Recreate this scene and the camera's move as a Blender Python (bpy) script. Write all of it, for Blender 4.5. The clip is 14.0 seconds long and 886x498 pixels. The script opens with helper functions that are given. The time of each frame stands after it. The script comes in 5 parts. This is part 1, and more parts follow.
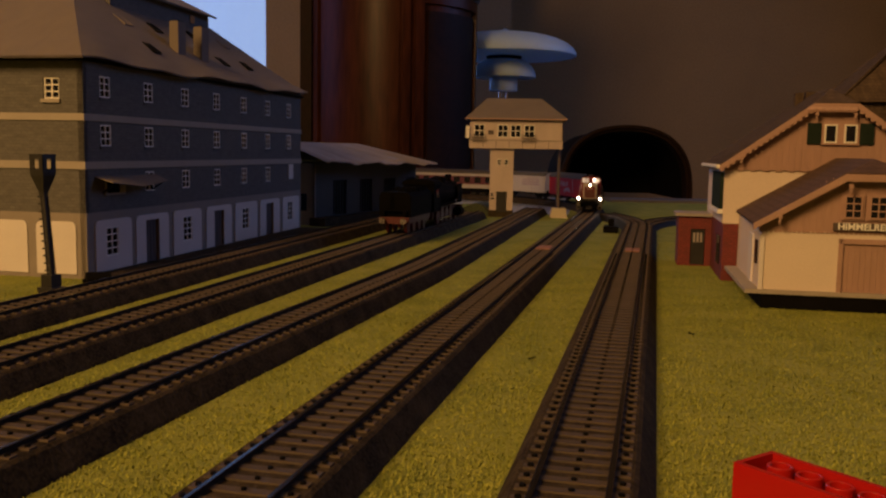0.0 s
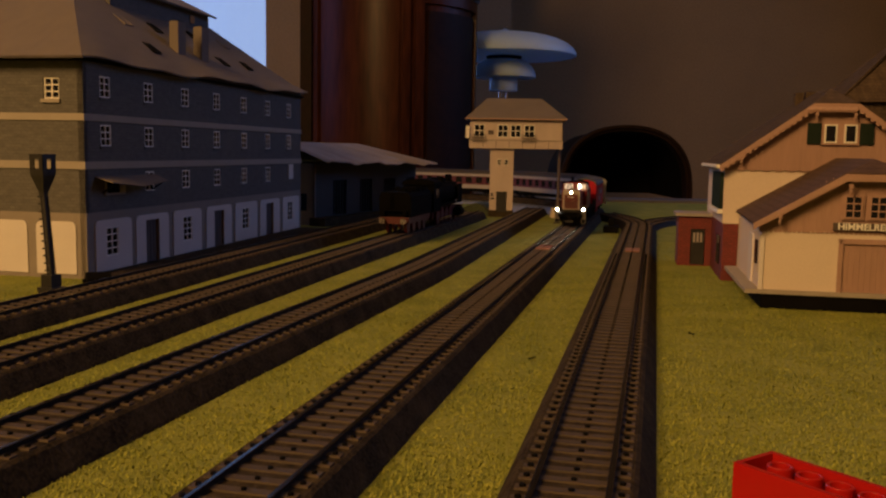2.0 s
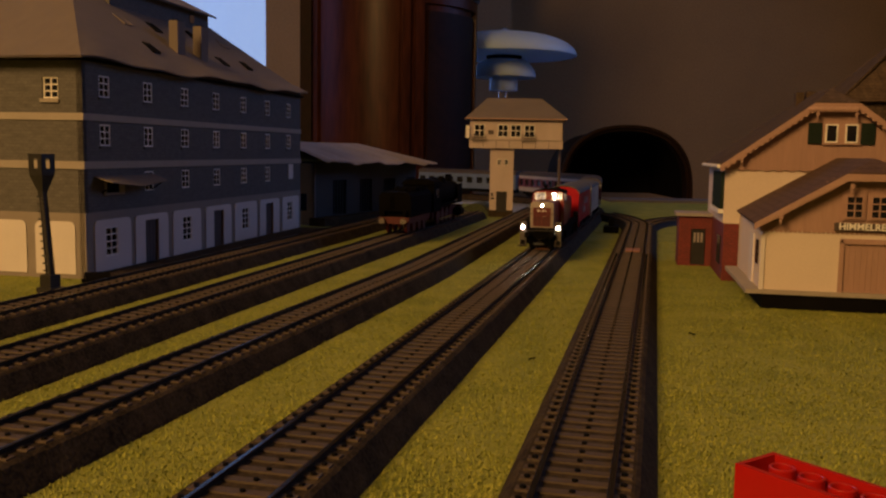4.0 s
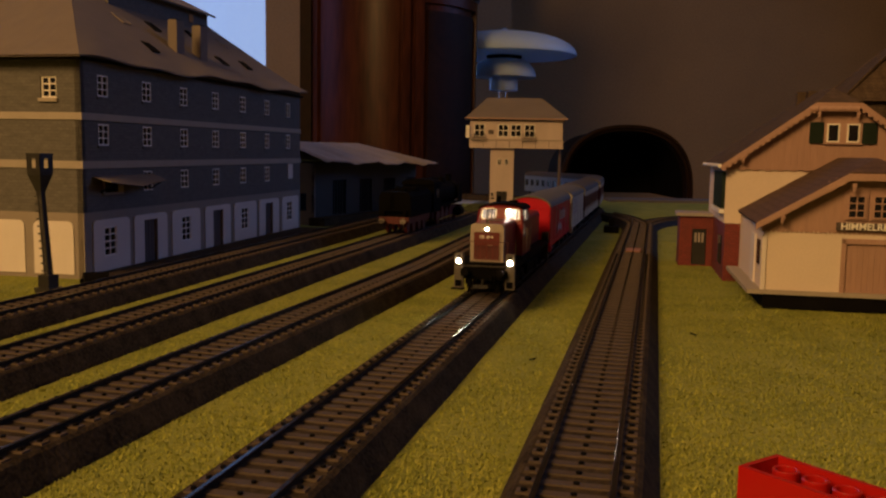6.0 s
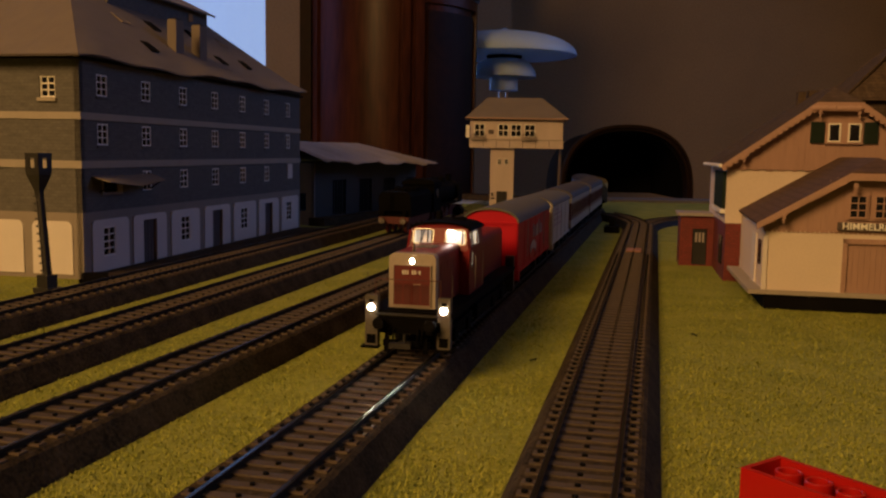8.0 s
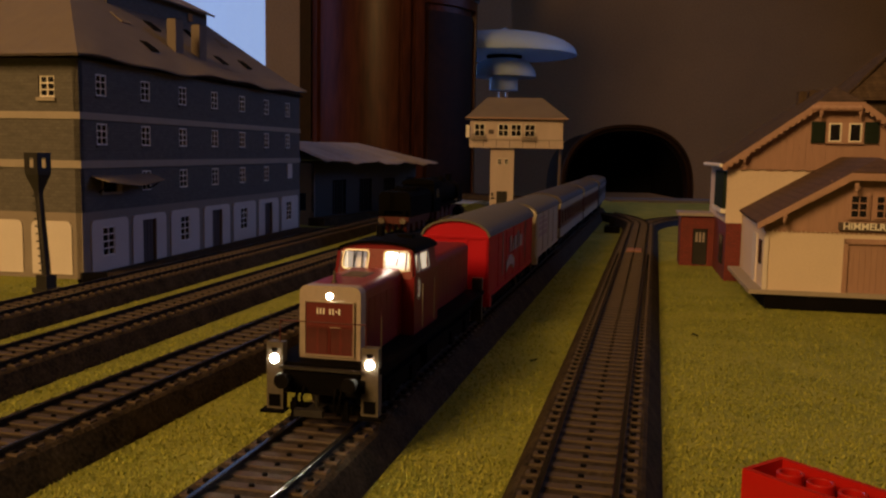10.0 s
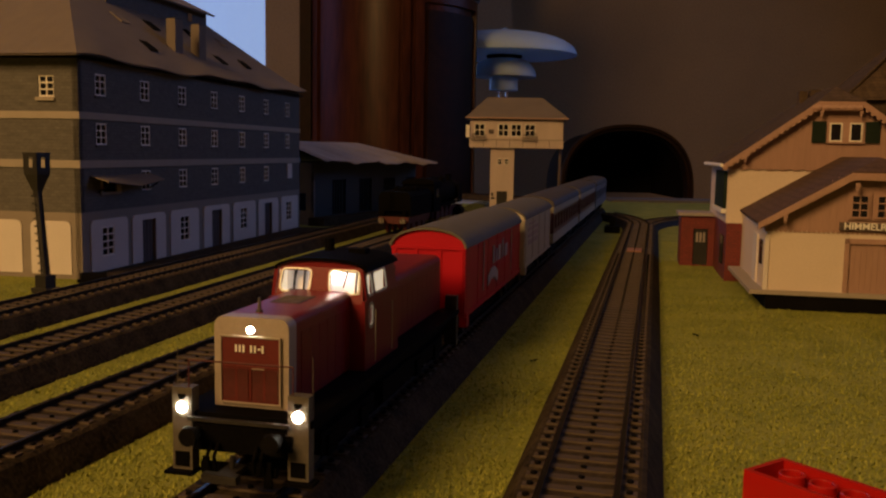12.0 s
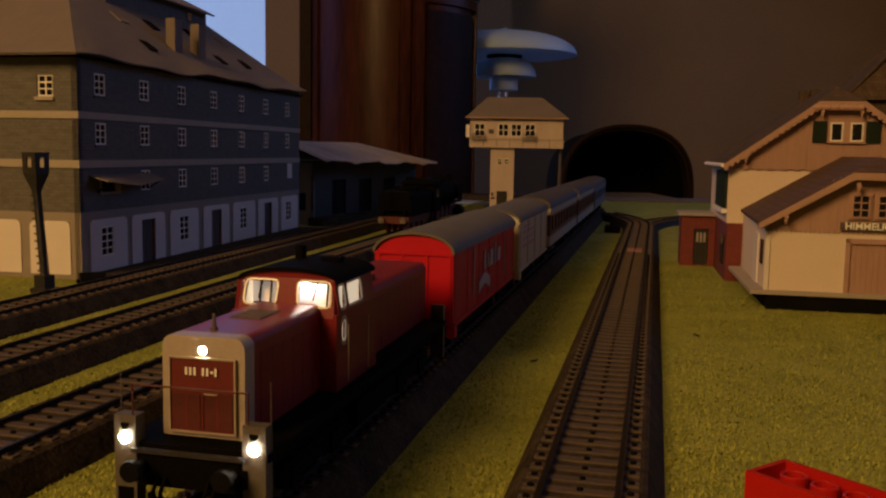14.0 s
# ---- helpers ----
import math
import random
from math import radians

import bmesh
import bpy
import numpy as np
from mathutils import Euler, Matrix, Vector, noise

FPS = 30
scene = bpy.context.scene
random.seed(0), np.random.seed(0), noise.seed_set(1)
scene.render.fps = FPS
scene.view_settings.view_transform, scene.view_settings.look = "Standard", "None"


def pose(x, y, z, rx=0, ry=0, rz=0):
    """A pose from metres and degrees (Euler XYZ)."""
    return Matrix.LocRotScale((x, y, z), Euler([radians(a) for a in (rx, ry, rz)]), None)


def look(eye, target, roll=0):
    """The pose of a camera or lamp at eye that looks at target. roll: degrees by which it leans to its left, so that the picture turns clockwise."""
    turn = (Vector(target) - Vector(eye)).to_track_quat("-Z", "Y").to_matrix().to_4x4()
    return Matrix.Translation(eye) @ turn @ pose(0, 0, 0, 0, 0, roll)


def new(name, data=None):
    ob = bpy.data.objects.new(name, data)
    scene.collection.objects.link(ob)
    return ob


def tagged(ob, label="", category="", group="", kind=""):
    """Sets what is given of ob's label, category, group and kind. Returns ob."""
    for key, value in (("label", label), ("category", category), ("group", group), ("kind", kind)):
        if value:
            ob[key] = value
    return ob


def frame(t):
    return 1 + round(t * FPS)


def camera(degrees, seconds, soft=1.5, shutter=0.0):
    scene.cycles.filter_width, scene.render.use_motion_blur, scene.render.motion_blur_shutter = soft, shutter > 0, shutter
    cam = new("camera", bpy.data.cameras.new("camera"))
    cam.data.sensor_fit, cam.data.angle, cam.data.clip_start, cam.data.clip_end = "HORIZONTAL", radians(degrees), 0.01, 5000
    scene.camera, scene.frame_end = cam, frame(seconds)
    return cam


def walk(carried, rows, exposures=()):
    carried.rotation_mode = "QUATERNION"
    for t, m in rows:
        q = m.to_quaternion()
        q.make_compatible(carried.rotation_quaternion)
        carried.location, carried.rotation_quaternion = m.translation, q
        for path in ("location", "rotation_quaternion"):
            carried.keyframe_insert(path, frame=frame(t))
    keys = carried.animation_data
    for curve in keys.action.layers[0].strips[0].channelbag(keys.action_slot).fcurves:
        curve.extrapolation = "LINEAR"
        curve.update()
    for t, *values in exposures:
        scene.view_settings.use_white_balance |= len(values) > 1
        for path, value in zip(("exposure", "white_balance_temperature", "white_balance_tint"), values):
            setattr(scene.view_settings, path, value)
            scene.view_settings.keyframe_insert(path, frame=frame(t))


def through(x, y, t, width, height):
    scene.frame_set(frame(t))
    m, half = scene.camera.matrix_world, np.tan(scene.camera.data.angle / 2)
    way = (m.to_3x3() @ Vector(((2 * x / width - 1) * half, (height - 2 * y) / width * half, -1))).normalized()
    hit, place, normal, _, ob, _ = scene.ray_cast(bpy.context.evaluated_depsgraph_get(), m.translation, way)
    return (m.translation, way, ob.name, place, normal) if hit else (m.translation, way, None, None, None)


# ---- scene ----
cam = camera(52.2, 14.0, soft=2.3)
EYE = Vector((0.0, 0.0, 0.0861))
TILT, ROLL = 6.175, 0.986


def eye_pose(forward):
    tilt = radians(TILT)
    way = Vector((0.0, math.cos(tilt), -math.sin(tilt)))
    eye = EYE + way * forward
    return look(eye, eye + way, ROLL)


walk(cam, [(0.0, eye_pose(0)), (2.0, eye_pose(0.0)), (6.0, eye_pose(0.0038)), (10.5, eye_pose(0.0069)), (14.0, eye_pose(0.0090))],
     exposures=[(0.0, 0.12), (3.2, 0.10), (6.5, 0.10), (8.0, 0.06), (11.0, -0.06), (14.0, -0.12)])

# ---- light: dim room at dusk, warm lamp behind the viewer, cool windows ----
world = bpy.data.worlds.new("dusk")
scene.world = world
world.use_nodes = True
sky = world.node_tree.nodes.new("ShaderNodeTexSky")
sky.sky_type = "NISHITA"
sky.sun_disc = False
sky.sun_elevation, sky.sun_rotation = radians(-1), radians(200)
world.node_tree.nodes["Background"].inputs[1].default_value = 0.12
world.node_tree.links.new(sky.outputs[0], world.node_tree.nodes["Background"].inputs[0])


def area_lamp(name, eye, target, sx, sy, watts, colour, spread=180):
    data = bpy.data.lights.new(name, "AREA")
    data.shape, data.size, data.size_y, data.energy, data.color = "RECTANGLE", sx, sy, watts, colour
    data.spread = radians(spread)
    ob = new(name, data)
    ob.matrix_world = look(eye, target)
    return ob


area_lamp("room_lamp_light", (-1.02, -0.93, 1.05), (0.05, 0.62, 0.0), 0.65, 0.65, 34.0, (1.0, 0.56, 0.195))
# Side window is out of view, placed to bring cool light to the far end
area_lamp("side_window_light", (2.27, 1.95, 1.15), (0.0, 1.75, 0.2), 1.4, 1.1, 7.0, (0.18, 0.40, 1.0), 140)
area_lamp("back_window_light", (-1.28, 3.12, 0.80), (-0.9, 0.0, 0.5), 1.25, 1.1, 4.5, (0.18, 0.42, 1.0))
area_lamp("west_window_light", (-1.97, 1.80, 0.75), (0.0, 1.80, 0.55), 0.9, 1.1, 3.5, (0.20, 0.36, 1.0))

# ---- materials ----


def mat(name, colour, rough=0.6, metal=0.0, vary=0.25, scale=60.0, grain=900.0, bump=0.15, glow=None, spec=0.5, stretch=(1, 1, 1), second=None, island=0.0, course=None, pieces=0):
    """Surface with mottling at two sizes, fine relief, and a second colour in patches; scales per metre."""
    m = bpy.data.materials.new(name)
    m.use_nodes = True
    nt = m.node_tree
    bsdf = nt.nodes["Principled BSDF"]
    tex = nt.nodes.new("ShaderNodeTexCoord")
    mapping = nt.nodes.new("ShaderNodeMapping")
    mapping.inputs["Scale"].default_value = stretch
    nt.links.new(tex.outputs["Object"], mapping.inputs[0])
    big, fine = nt.nodes.new("ShaderNodeTexNoise"), nt.nodes.new("ShaderNodeTexNoise")
    for node, s, detail in ((big, scale, 4), (fine, grain, 3)):
        node.inputs["Scale"].default_value, node.inputs["Detail"].default_value = s, detail
        nt.links.new(mapping.outputs[0], node.inputs[0])
    add = nt.nodes.new("ShaderNodeMath")
    add.operation = "ADD"
    nt.links.new(big.outputs[0], add.inputs[0])
    nt.links.new(fine.outputs[0], add.inputs[1])
    ramp = nt.nodes.new("ShaderNodeMapRange")
    ramp.inputs[1].default_value, ramp.inputs[2].default_value = 0.7, 1.3
    nt.links.new(add.outputs[0], ramp.inputs[0])
    last = ramp.outputs[0]
    if island:
        info = nt.nodes.new("ShaderNodeObjectInfo")
        mad = nt.nodes.new("ShaderNodeMath")
        mad.operation = "MULTIPLY_ADD"
        mad.inputs[1].default_value = island
        nt.links.new(info.outputs["Random"], mad.inputs[0])
        nt.links.new(last, mad.inputs[2])
        last = mad.outputs[0]
    if pieces:
        geo = nt.nodes.new("ShaderNodeNewGeometry")
        blend = nt.nodes.new("ShaderNodeMix")
        blend.inputs[0].default_value = pieces
        nt.links.new(last, blend.inputs[2])
        nt.links.new(geo.outputs["Random Per Island"], blend.inputs[3])
        last = blend.outputs[0]
    mix = nt.nodes.new("ShaderNodeMix")
    mix.data_type = "RGBA"
    low = second or [c * (1 - vary) for c in colour]
    high = colour if second else [min(1, c * (1 + vary)) for c in colour]
    mix.inputs[6].default_value, mix.inputs[7].default_value = (*low, 1), (*high, 1)
    nt.links.new(last, mix.inputs[0])
    nt.links.new(mix.outputs[2], bsdf.inputs["Base Color"])
    rr = nt.nodes.new("ShaderNodeMapRange")
    rr.inputs[3].default_value, rr.inputs[4].default_value = max(0, rough - 0.08), min(1, rough + 0.08)
    nt.links.new(big.outputs[0], rr.inputs[0])
    nt.links.new(rr.outputs[0], bsdf.inputs["Roughness"])
    height = fine.outputs[0]
    if course:
        sep, com, bt = nt.nodes.new("ShaderNodeSeparateXYZ"), nt.nodes.new("ShaderNodeCombineXYZ"), nt.nodes.new("ShaderNodeTexBrick")
        along = nt.nodes.new("ShaderNodeMath")
        along.operation = "ADD"
        nt.links.new(tex.outputs["Object"], sep.inputs[0])
        nt.links.new(sep.outputs[0], along.inputs[0])
        nt.links.new(sep.outputs[1], along.inputs[1])
        nt.links.new(along.outputs[0], com.inputs[0])
        nt.links.new(sep.outputs[2], com.inputs[1])
        nt.links.new(com.outputs[0], bt.inputs["Vector"])
        bt.inputs["Scale"].default_value = 1.0
        bt.inputs["Brick Width"].default_value, bt.inputs["Row Height"].default_value, bt.inputs["Mortar Size"].default_value = course[0], course[1], course[2]
        bt.inputs["Color1"].default_value, bt.inputs["Color2"].default_value, bt.inputs["Mortar"].default_value = (1, 1, 1, 1), (0.72, 0.72, 0.72, 1), (0.5, 0.5, 0.5, 1)
        mul = nt.nodes.new("ShaderNodeMix")
        mul.data_type, mul.blend_type = "RGBA", "MULTIPLY"
        mul.inputs[0].default_value = 0.6
        nt.links.new(mix.outputs[2], mul.inputs[6])
        nt.links.new(bt.outputs["Color"], mul.inputs[7])
        nt.links.new(mul.outputs[2], bsdf.inputs["Base Color"])
        height = bt.outputs["Color"]
    bsdf.inputs["Metallic"].default_value = metal
    bsdf.inputs["Specular IOR Level"].default_value = spec
    if bump:
        b = nt.nodes.new("ShaderNodeBump")
        b.inputs["Strength"].default_value, b.inputs["Distance"].default_value = bump, 0.0006
        nt.links.new(height, b.inputs["Height"])
        nt.links.new(b.outputs[0], bsdf.inputs["Normal"])
    if glow:
        bsdf.inputs["Emission Color"].default_value, bsdf.inputs["Emission Strength"].default_value = (*glow[0], 1), glow[1]
    return m


GRASS = mat("grass_mat", (0.3, 0.305, 0.075), 0.95, vary=0.3, scale=38, grain=420, bump=0.8, second=(0.155, 0.18, 0.03), spec=0.1)
BLADE = mat("grass_fibre", (0.43, 0.425, 0.085), 0.9, scale=35, grain=300, bump=0, second=(0.15, 0.185, 0.03), spec=0.1, pieces=0.6)
BED = mat("ballast_bed", (0.0414, 0.0305, 0.019), 0.85, vary=0.7, scale=110, grain=800, bump=1.0, spec=0.08)
SLEEPER = mat("sleeper_brown", (0.0544, 0.0365, 0.0229), 0.7, vary=0.35, scale=120, grain=1500, bump=0.35, island=0.35)
RAIL = mat("rail_steel", (0.012, 0.010, 0.008), 0.22, 0.0, vary=0.3, scale=80, grain=900, bump=0.08, spec=0.09)
DARKRAIL = mat("rail_side", (0.018, 0.014, 0.011), 0.6, 0.1, vary=0.3, spec=0.15)
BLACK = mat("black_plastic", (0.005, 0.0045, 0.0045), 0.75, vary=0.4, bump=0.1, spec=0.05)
IRON = mat("blackened_iron", (0.02, 0.018, 0.017), 0.5, 0.2, vary=0.4, bump=0.2)
SLATE = mat("slate_cladding", (0.111, 0.103, 0.0978), 0.75, vary=0.28, scale=140, grain=900, bump=0.5, stretch=(1, 1, 2.4), course=(0.0042, 0.0021, 0.0002))
STUCCO = mat("grey_stucco", (0.245, 0.209, 0.18), 0.85, vary=0.1, scale=60, grain=1200, bump=0.3)
BAND = mat("pale_band", (0.324, 0.281, 0.238), 0.8, vary=0.08, bump=0.15)
PANEL = mat("white_panel", (0.634, 0.576, 0.546), 0.75, vary=0.05, bump=0.1)
FRAME = mat("window_white", (0.78, 0.74, 0.68), 0.5, vary=0.05, bump=0.05)
PANE = mat("dark_pane", (0.012, 0.012, 0.015), 0.12, vary=0.3, bump=0.03)
DOOR = mat("brown_door", (0.085, 0.062, 0.055), 0.6, vary=0.25, stretch=(6, 6, 1))
CARD = mat("roof_card", (0.157, 0.128, 0.109), 0.85, vary=0.12, scale=50, grain=1200, bump=0.3, stretch=(1, 2.5, 1))
CARD_GREY = mat("grey_roof_felt", (0.30, 0.26, 0.25), 0.8, vary=0.15, scale=45, grain=700, bump=0.3)
TOWERWALL = mat("cream_tower_wall", (0.513, 0.417, 0.381), 0.7, vary=0.10, scale=40, bump=0.2, stretch=(2, 2, .5))
CREAM = mat("cream_plaster", (0.64, 0.53, 0.44), 0.75, vary=0.05, scale=40, bump=0.15)
TIMBER = mat("tan_boarding", (0.357, 0.216, 0.169), 0.7, vary=0.08, scale=120, grain=700, bump=0.15, stretch=(1, 1, .12))
TRIM = mat("light_timber_trim", (0.365, 0.223, 0.178), 0.6, vary=0.12, bump=0.15)
TILE = mat("brown_roof_tile", (0.115, 0.070, 0.050), 0.9, spec=0.15, vary=0.25, scale=120, bump=0.5, course=(0.0034, 0.0026, 0.0003))
# Darker copy of the tile: the main roof's dimness put into its colour
DARK_TILE = mat("dimmed_roof_tile", (0.095, 0.066, 0.047), 0.9, spec=0.12, vary=0.45, scale=60, bump=0.6, course=(0.0034, 0.0026, 0.0003), stretch=(2.5, 2.5, .5))
REDBRICK = mat("red_brick", (0.168, 0.024, 0.0192), 0.7, vary=0.25, scale=160, bump=0.4, course=(0.0044, 0.0018, 0.0003))
GREEN_SHUT = mat("dark_green_shutter", (0.02, 0.03, 0.022), 0.85, vary=0.2, spec=0.05)
LOCO_RED = mat("wine_red_paint", (0.165, 0.016, 0.021), 0.36, vary=0.12, scale=50, bump=0.03, spec=0.18)
LOCO_DEEP = mat("red_radiator", (0.106, 0.00896, 0.00832), 0.5, vary=0.12, bump=0.1)
LOCO_CREAM = mat("grey_cream_paint", (0.317, 0.266, 0.226), 0.45, vary=0.08, bump=0.04)
VAN_RED = mat("signal_red_plastic", (0.42, 0.006, 0.018), 0.45, vary=0.06, bump=0.05, spec=0.2)
VAN_ROOF = mat("grey_van_roof", (0.0975, 0.0875, 0.0693), 0.7, vary=0.15, bump=0.15)
VAN_WHITE = mat("ivory_van", (0.46, 0.42, 0.35), 0.5, vary=0.06, bump=0.06)
WINE = mat("wine_coach", (0.10, 0.022, 0.030), 0.4, vary=0.1, bump=0.03)
BLUEGREY = mat("blue_grey_coach", (0.10, 0.14, 0.22), 0.4, vary=0.1, bump=0.03)
WHITE_PAINT = mat("white_print", (0.8, 0.78, 0.74), 0.5, vary=0.04, bump=0)
STEAM_RED = mat("chassis_red", (0.078, 0.006, 0.0048), 0.45, vary=0.15, bump=0.05)
POSTGREY = mat("dark_step_grey", (0.0749, 0.0636, 0.0485), 0.6, vary=0.2, scale=200, bump=0.1)
CHROME = mat("bright_metal", (0.75, 0.75, 0.78), 0.18, 1.0, vary=0.08, bump=0.02)
TOY_RED = mat("toy_red", (0.396, 0.0106, 0.00792), 0.26, vary=0.04, scale=30, bump=0.03)
MAHOGANY = mat("mahogany", (0.043, 0.0125, 0.0056), 0.36, vary=0.5, scale=9, grain=60, bump=0.03, spec=0.14, stretch=(2.2, 2.2, .28))
WALLPAINT = mat("room_wall", (0.272, 0.195, 0.108), 0.9, vary=0.13, scale=5, grain=140, bump=0.15)
CEILING = mat("ceiling_white", (0.8, 0.76, 0.7), 0.9, vary=0.03, scale=4)
OAK = mat("oak_floor", (0.20, 0.11, 0.06), 0.4, vary=0.25, scale=6, grain=50, bump=0.1, stretch=(.25, 3, 1))


def milk_glass(name, colour, through):
    """Thin opal shade: part of the light passes, the rest scatters back."""
    m = mat(name, colour, 0.35, vary=0.02, scale=10, bump=0)
    nt = m.node_tree
    out = next(n for n in nt.nodes if n.type == "OUTPUT_MATERIAL")
    tr, mx = nt.nodes.new("ShaderNodeBsdfTranslucent"), nt.nodes.new("ShaderNodeMixShader")
    tr.inputs[0].default_value, mx.inputs[0].default_value = (*colour, 1), through
    nt.links.new(nt.nodes["Principled BSDF"].outputs[0], mx.inputs[1])
    nt.links.new(tr.outputs[0], mx.inputs[2])
    nt.links.new(mx.outputs[0], out.inputs[0])
    return m


# White lamp glass tinted blue, the dusk light put into its colour
ENAMEL = milk_glass("dusk_tinted_enamel", (0.72, 0.86, 0.98), 0.55)
OPAL = milk_glass("dusk_tinted_opal", (0.62, 0.80, 0.97), 0.5)
# The curtain glows by itself for the dusk behind it
CURTAIN = mat("pale_glowing_curtain", (0.45, 0.52, 0.62), 0.9, vary=0.05, scale=12, grain=200, glow=((0.30, 0.52, 1.0), 0.62))
BOARD = mat("grey_board", (0.12, 0.105, 0.10), 0.7, vary=0.15)
PLASTER = mat("pale_concrete", (0.55, 0.47, 0.35), 0.8, vary=0.1)
# Grey top tinted blue: the window's light put into its colour
TABLE = mat("window_tinted_tabletop", (0.42, 0.47, 0.55), 0.32, vary=0.1, scale=12, bump=0.05)
TEAL = mat("dark_teal_boarding", (0.0088, 0.0138, 0.0149), 0.6, vary=0.25, scale=100, stretch=(4, 4, .5))
LAMPGLOW = mat("lit_lamp", (1, 0.95, 0.85), 0.3, vary=0, bump=0, glow=((1.0, 0.86, 0.66), 220.0))
# Cab walls and linings glow themselves, in place of the bulb's light
CABGLOW = mat("glowing_cab_wall", (0.9, 0.85, 0.8), 0.6, vary=0.02, bump=0, glow=((1.0, 0.86, 0.74), 0.20))
CABSIDE = mat("glowing_cab_side", (0.9, 0.8, 0.6), 0.6, vary=0.1, scale=300, bump=0, glow=((1.0, 0.82, 0.56), 0.6))
RAILRED = mat("dull_red_rail", (0.06, 0.012, 0.011), 0.5, vary=0.2, bump=0)
GRILLE = mat("dark_red_grille", (0.075, 0.008, 0.008), 0.55, vary=0.2, bump=0.1)
SILVER = mat("dull_silver", (0.42, 0.41, 0.40), 0.4, 0.7, vary=0.1, bump=0)
CABLED = mat("cab_bulb", (1, 1, 1), 0.3, vary=0, bump=0, glow=((1.0, 0.84, 0.74), 80.0))
ARCHWOOD = mat("dark_matte_wood", (0.0132, 0.0054, 0.003), 0.6, vary=0.4, scale=12, grain=80, bump=0.05, spec=0.12)
GREYBED = mat("grey_metal_bed", (0.015, 0.013, 0.011), 0.6, 0.0, vary=0.3, scale=120, grain=700, bump=0.2, spec=0.05)
# White emblem dimmed for the shaded van side; also the ivory van's pinkish print
PRINT = mat("dimmed_pinkish_print", (0.368, 0.288, 0.288), 0.6, vary=0.15, scale=120, bump=0)
RUSTPLATE = mat("rusty_plate", (0.27, 0.125, 0.08), 0.7, vary=0.25)
DEEP_BLACK = mat("deep_black", (0.003, 0.0026, 0.0024), 0.7, vary=0.4, bump=0.1, spec=0.03)
SHRUB = mat("dark_foam", (0.05, 0.06, 0.03), 0.95, vary=0.5, scale=200, bump=0.8)

# ---- mesh tools, in millimetres ----
MM = 0.001


def at(x, y, z=0, rx=0, ry=0, rz=0):
    return pose(x * MM, y * MM, z * MM, rx, ry, rz)


def box(bm, x0, x1, y0, y1, z0, z1):
    v = [bm.verts.new((x, y, z)) for z in (z0, z1) for y in (y0, y1) for x in (x0, x1)]
    for f in ((0, 2, 3, 1), (4, 5, 7, 6), (0, 1, 5, 4), (2, 6, 7, 3), (0, 4, 6, 2), (1, 3, 7, 5)):
        bm.faces.new([v[i] for i in f])
    return bm


def rod(bm, a, b, r, r1=None, seg=10):
    a, b = Vector(a), Vector(b)
    r1 = r if r1 is None else r1
    way = (b - a).normalized()
    side = way.orthogonal().normalized()
    other = way.cross(side)
    rings = []
    for p, q in ((a, r), (b, r1)):
        rings.append([bm.verts.new(p + (side * math.cos(k * math.tau / seg) + other * math.sin(k * math.tau / seg)) * q) for k in range(seg)])
    for k in range(seg):
        bm.faces.new((rings[0][k], rings[0][(k + 1) % seg], rings[1][(k + 1) % seg], rings[1][k]))
    bm.faces.new(rings[0][::-1])
    bm.faces.new(rings[1])
    return bm


def prism(bm, pts, a, b, axis="y"):
    """Polygon pts (two coordinates) drawn out along an axis from a to b."""
    def put(p, q):
        return {"y": (p[0], q, p[1]), "x": (q, p[0], p[1]), "z": (p[0], p[1], q)}[axis]
    lo, hi = [bm.verts.new(put(p, a)) for p in pts], [bm.verts.new(put(p, b)) for p in pts]
    n = len(pts)
    for k in range(n):
        bm.faces.new((lo[k], lo[(k + 1) % n], hi[(k + 1) % n], hi[k]))
    bm.faces.new(lo[::-1])
    bm.faces.new(hi)
    return bm


def lathe(bm, prof, seg=32, centre=(0, 0, 0), closed=False):
    rings = [[bm.verts.new((centre[0] + r * math.cos(k * math.tau / seg), centre[1] + r * math.sin(k * math.tau / seg), centre[2] + z)) for k in range(seg)] for r, z in prof]
    for a, b in zip(rings, rings[1:]):
        for k in range(seg):
            bm.faces.new((a[k], a[(k + 1) % seg], b[(k + 1) % seg], b[k]))
    if not closed:
        bm.faces.new(rings[0][::-1])
        bm.faces.new(rings[-1])
    return bm


def slab(bm, quad, thick):
    """A plate of that thickness under a four-cornered face."""
    q = [Vector(p) for p in quad]
    n = (q[1] - q[0]).cross(q[-1] - q[0]).normalized() * thick
    top, low = [bm.verts.new(p) for p in q], [bm.verts.new(p - n) for p in q]
    k = len(q)
    bm.faces.new(top)
    bm.faces.new(low[::-1])
    for i in range(k):
        bm.faces.new((top[i], low[i], low[(i + 1) % k], top[(i + 1) % k]))
    return bm


def sweep(bm, prof, path):
    """Closed profile (side, height) along a path of (point, heading) pairs."""
    rings = []
    for (x, y), h in path:
        rings.append([bm.verts.new((x + s * math.cos(h), y - s * math.sin(h), z)) for s, z in prof])
    n = len(prof)
    for a, b in zip(rings, rings[1:]):
        for k in range(n):
            bm.faces.new((a[k], a[(k + 1) % n], b[(k + 1) % n], b[k]))
    bm.faces.new(rings[0][::-1])
    bm.faces.new(rings[-1])
    return bm


